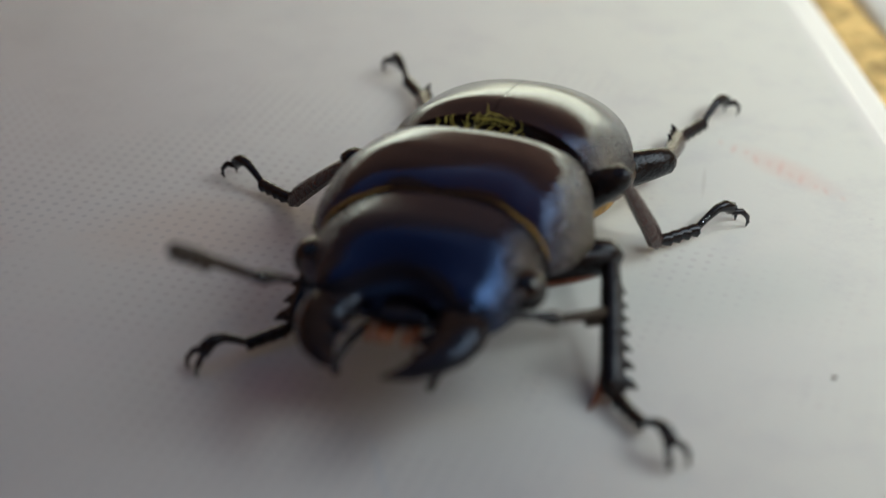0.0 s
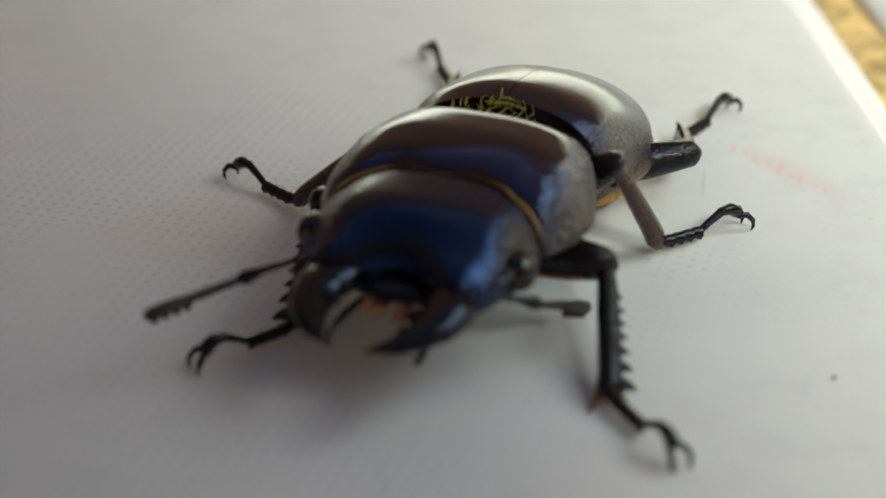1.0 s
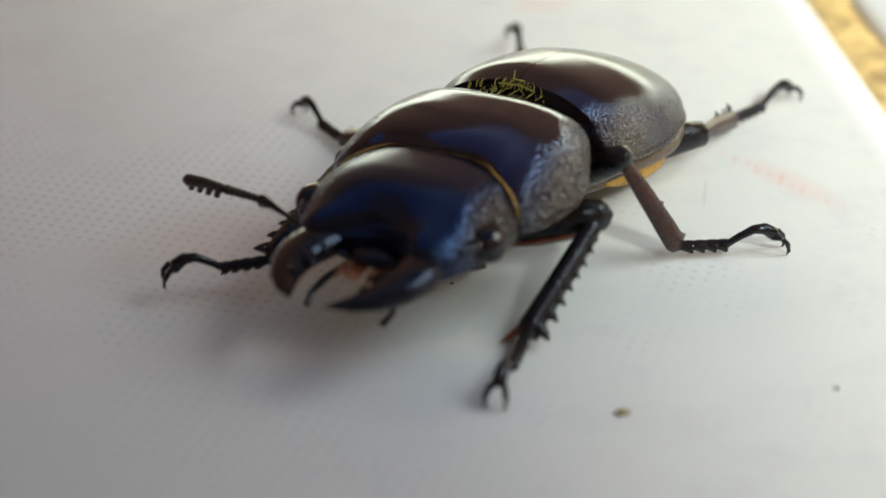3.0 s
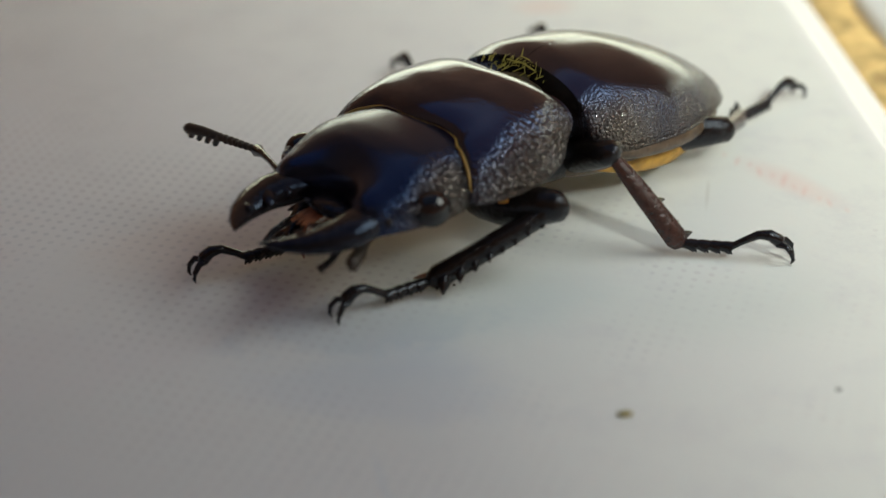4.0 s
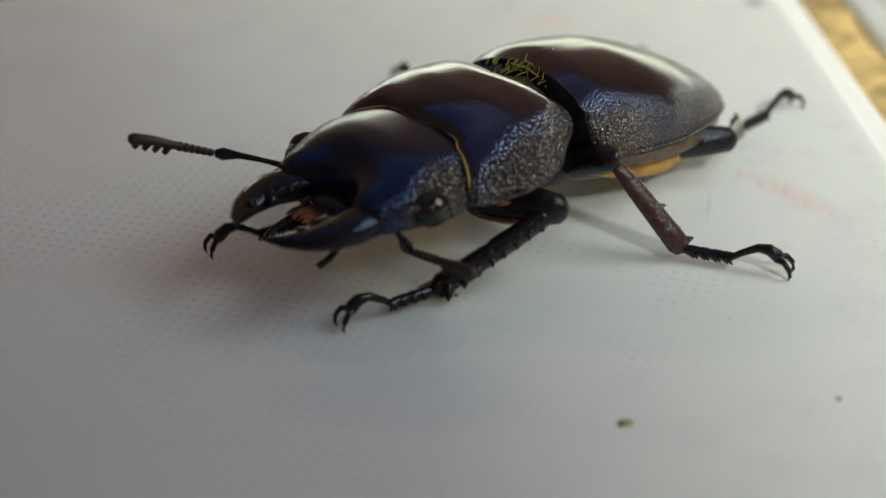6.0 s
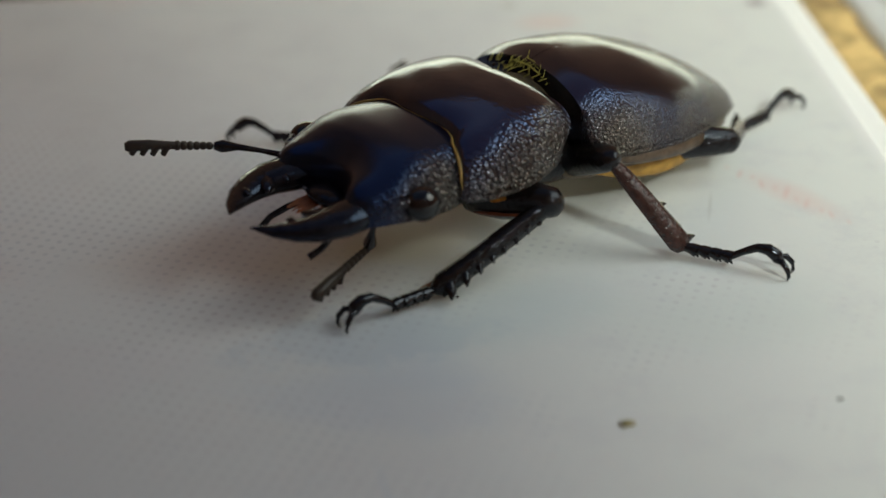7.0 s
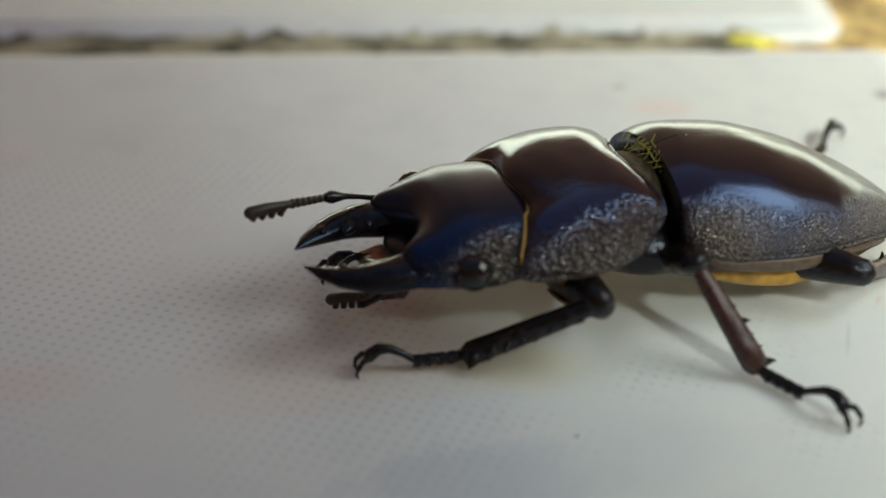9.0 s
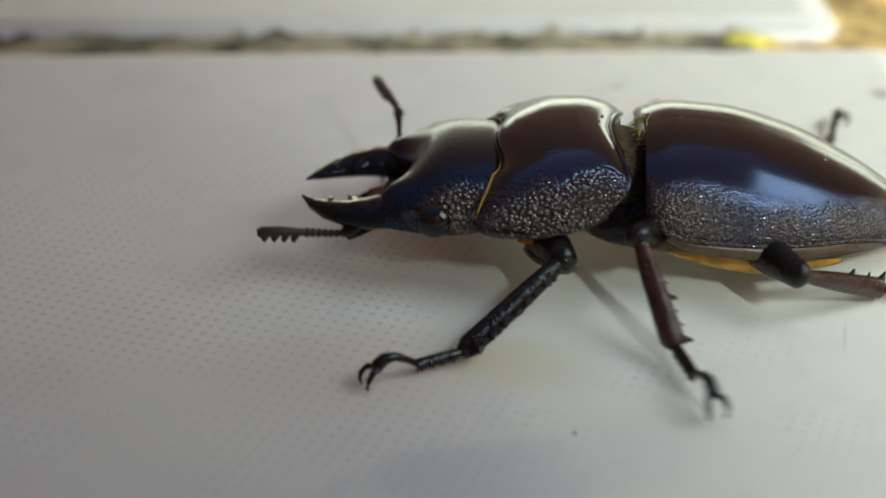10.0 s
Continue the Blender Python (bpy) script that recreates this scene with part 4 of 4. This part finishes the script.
def motions():
    times = sorted({round(k * 0.1, 2) for k in range(101)})
    stand = {}
    for t in times:
        x, y, z, r, p, h = at_time(STAND, t)
        stand[t] = pose(x * MM, y * MM, z * MM, r, p, h)
    walk(beetle, [(t, stand[t]) for t in times])
    nods = []
    for t in times:
        nods.append((t, Matrix.Translation(NECK) @ pose(0, 0, 0, 0, at_time(NOD, t)[0], 0) @ Matrix.Translation(-NECK)))
    walk(head, nods)
    for (kind, side), (thigh, shin, foot) in LEGS.items():
        a, b, c = [v * MM for v in LEN[kind]]
        hip = Vector((HIP[kind][0], HIP[kind][1] * side, HIP[kind][2])) * MM
        pole = Vector((KNEE[kind][0], KNEE[kind][1] * side, KNEE[kind][2])) * MM
        rows = ([], [], [])
        for t in times:
            ax, ay, cx, cy, lift = at_time(FEET[(kind, side)], t)
            inv = stand[t].inverted()
            ankle = inv @ (Vector((ax, ay, 0.85 + lift)) * MM)
            tip = inv @ (Vector((cx, cy, 0.68 + lift)) * MM)
            d = ankle - hip
            reach = min(d.length, (a + b) * 0.995)
            ankle = hip + d.normalized() * reach
            u = d.normalized()
            n = (pole - hip) - u * (pole - hip).dot(u)
            n.normalize()
            k = (a * a - b * b + reach * reach) / (2 * reach)
            knee = hip + u * k + n * math.sqrt(max(0, a * a - k * k))
            rows[0].append((t, aim(hip, knee - hip, n)))
            rows[1].append((t, aim(knee, ankle - knee, n)))
            rows[2].append((t, aim(ankle, tip - ankle, inv.to_3x3() @ Vector((0, 0, 1)))))
        for ob, rr in zip((thigh, shin, foot), rows):
            walk(ob, rr)
    for side, (stem, club) in ANT.items():
        rows = ([], [])
        root = Vector((18.0, -5.4, 6.3) if side < 0 else (17.6, 5.2, 5.8)) * MM
        for t in times:
            v = [q * MM for q in at_time(FEELERS[side], t)]
            elbow, tip = Vector(v[:3]), Vector(v[3:])
            elbow = root + (elbow - root).normalized() * 4.2 * MM
            rows[0].append((t, aim(root, elbow - root, Vector((0, 0, 1)))))
            rows[1].append((t, aim(elbow, tip - elbow, Vector((0, 0, 1)))))
        walk(stem, rows[0])
        walk(club, rows[1])


motions()
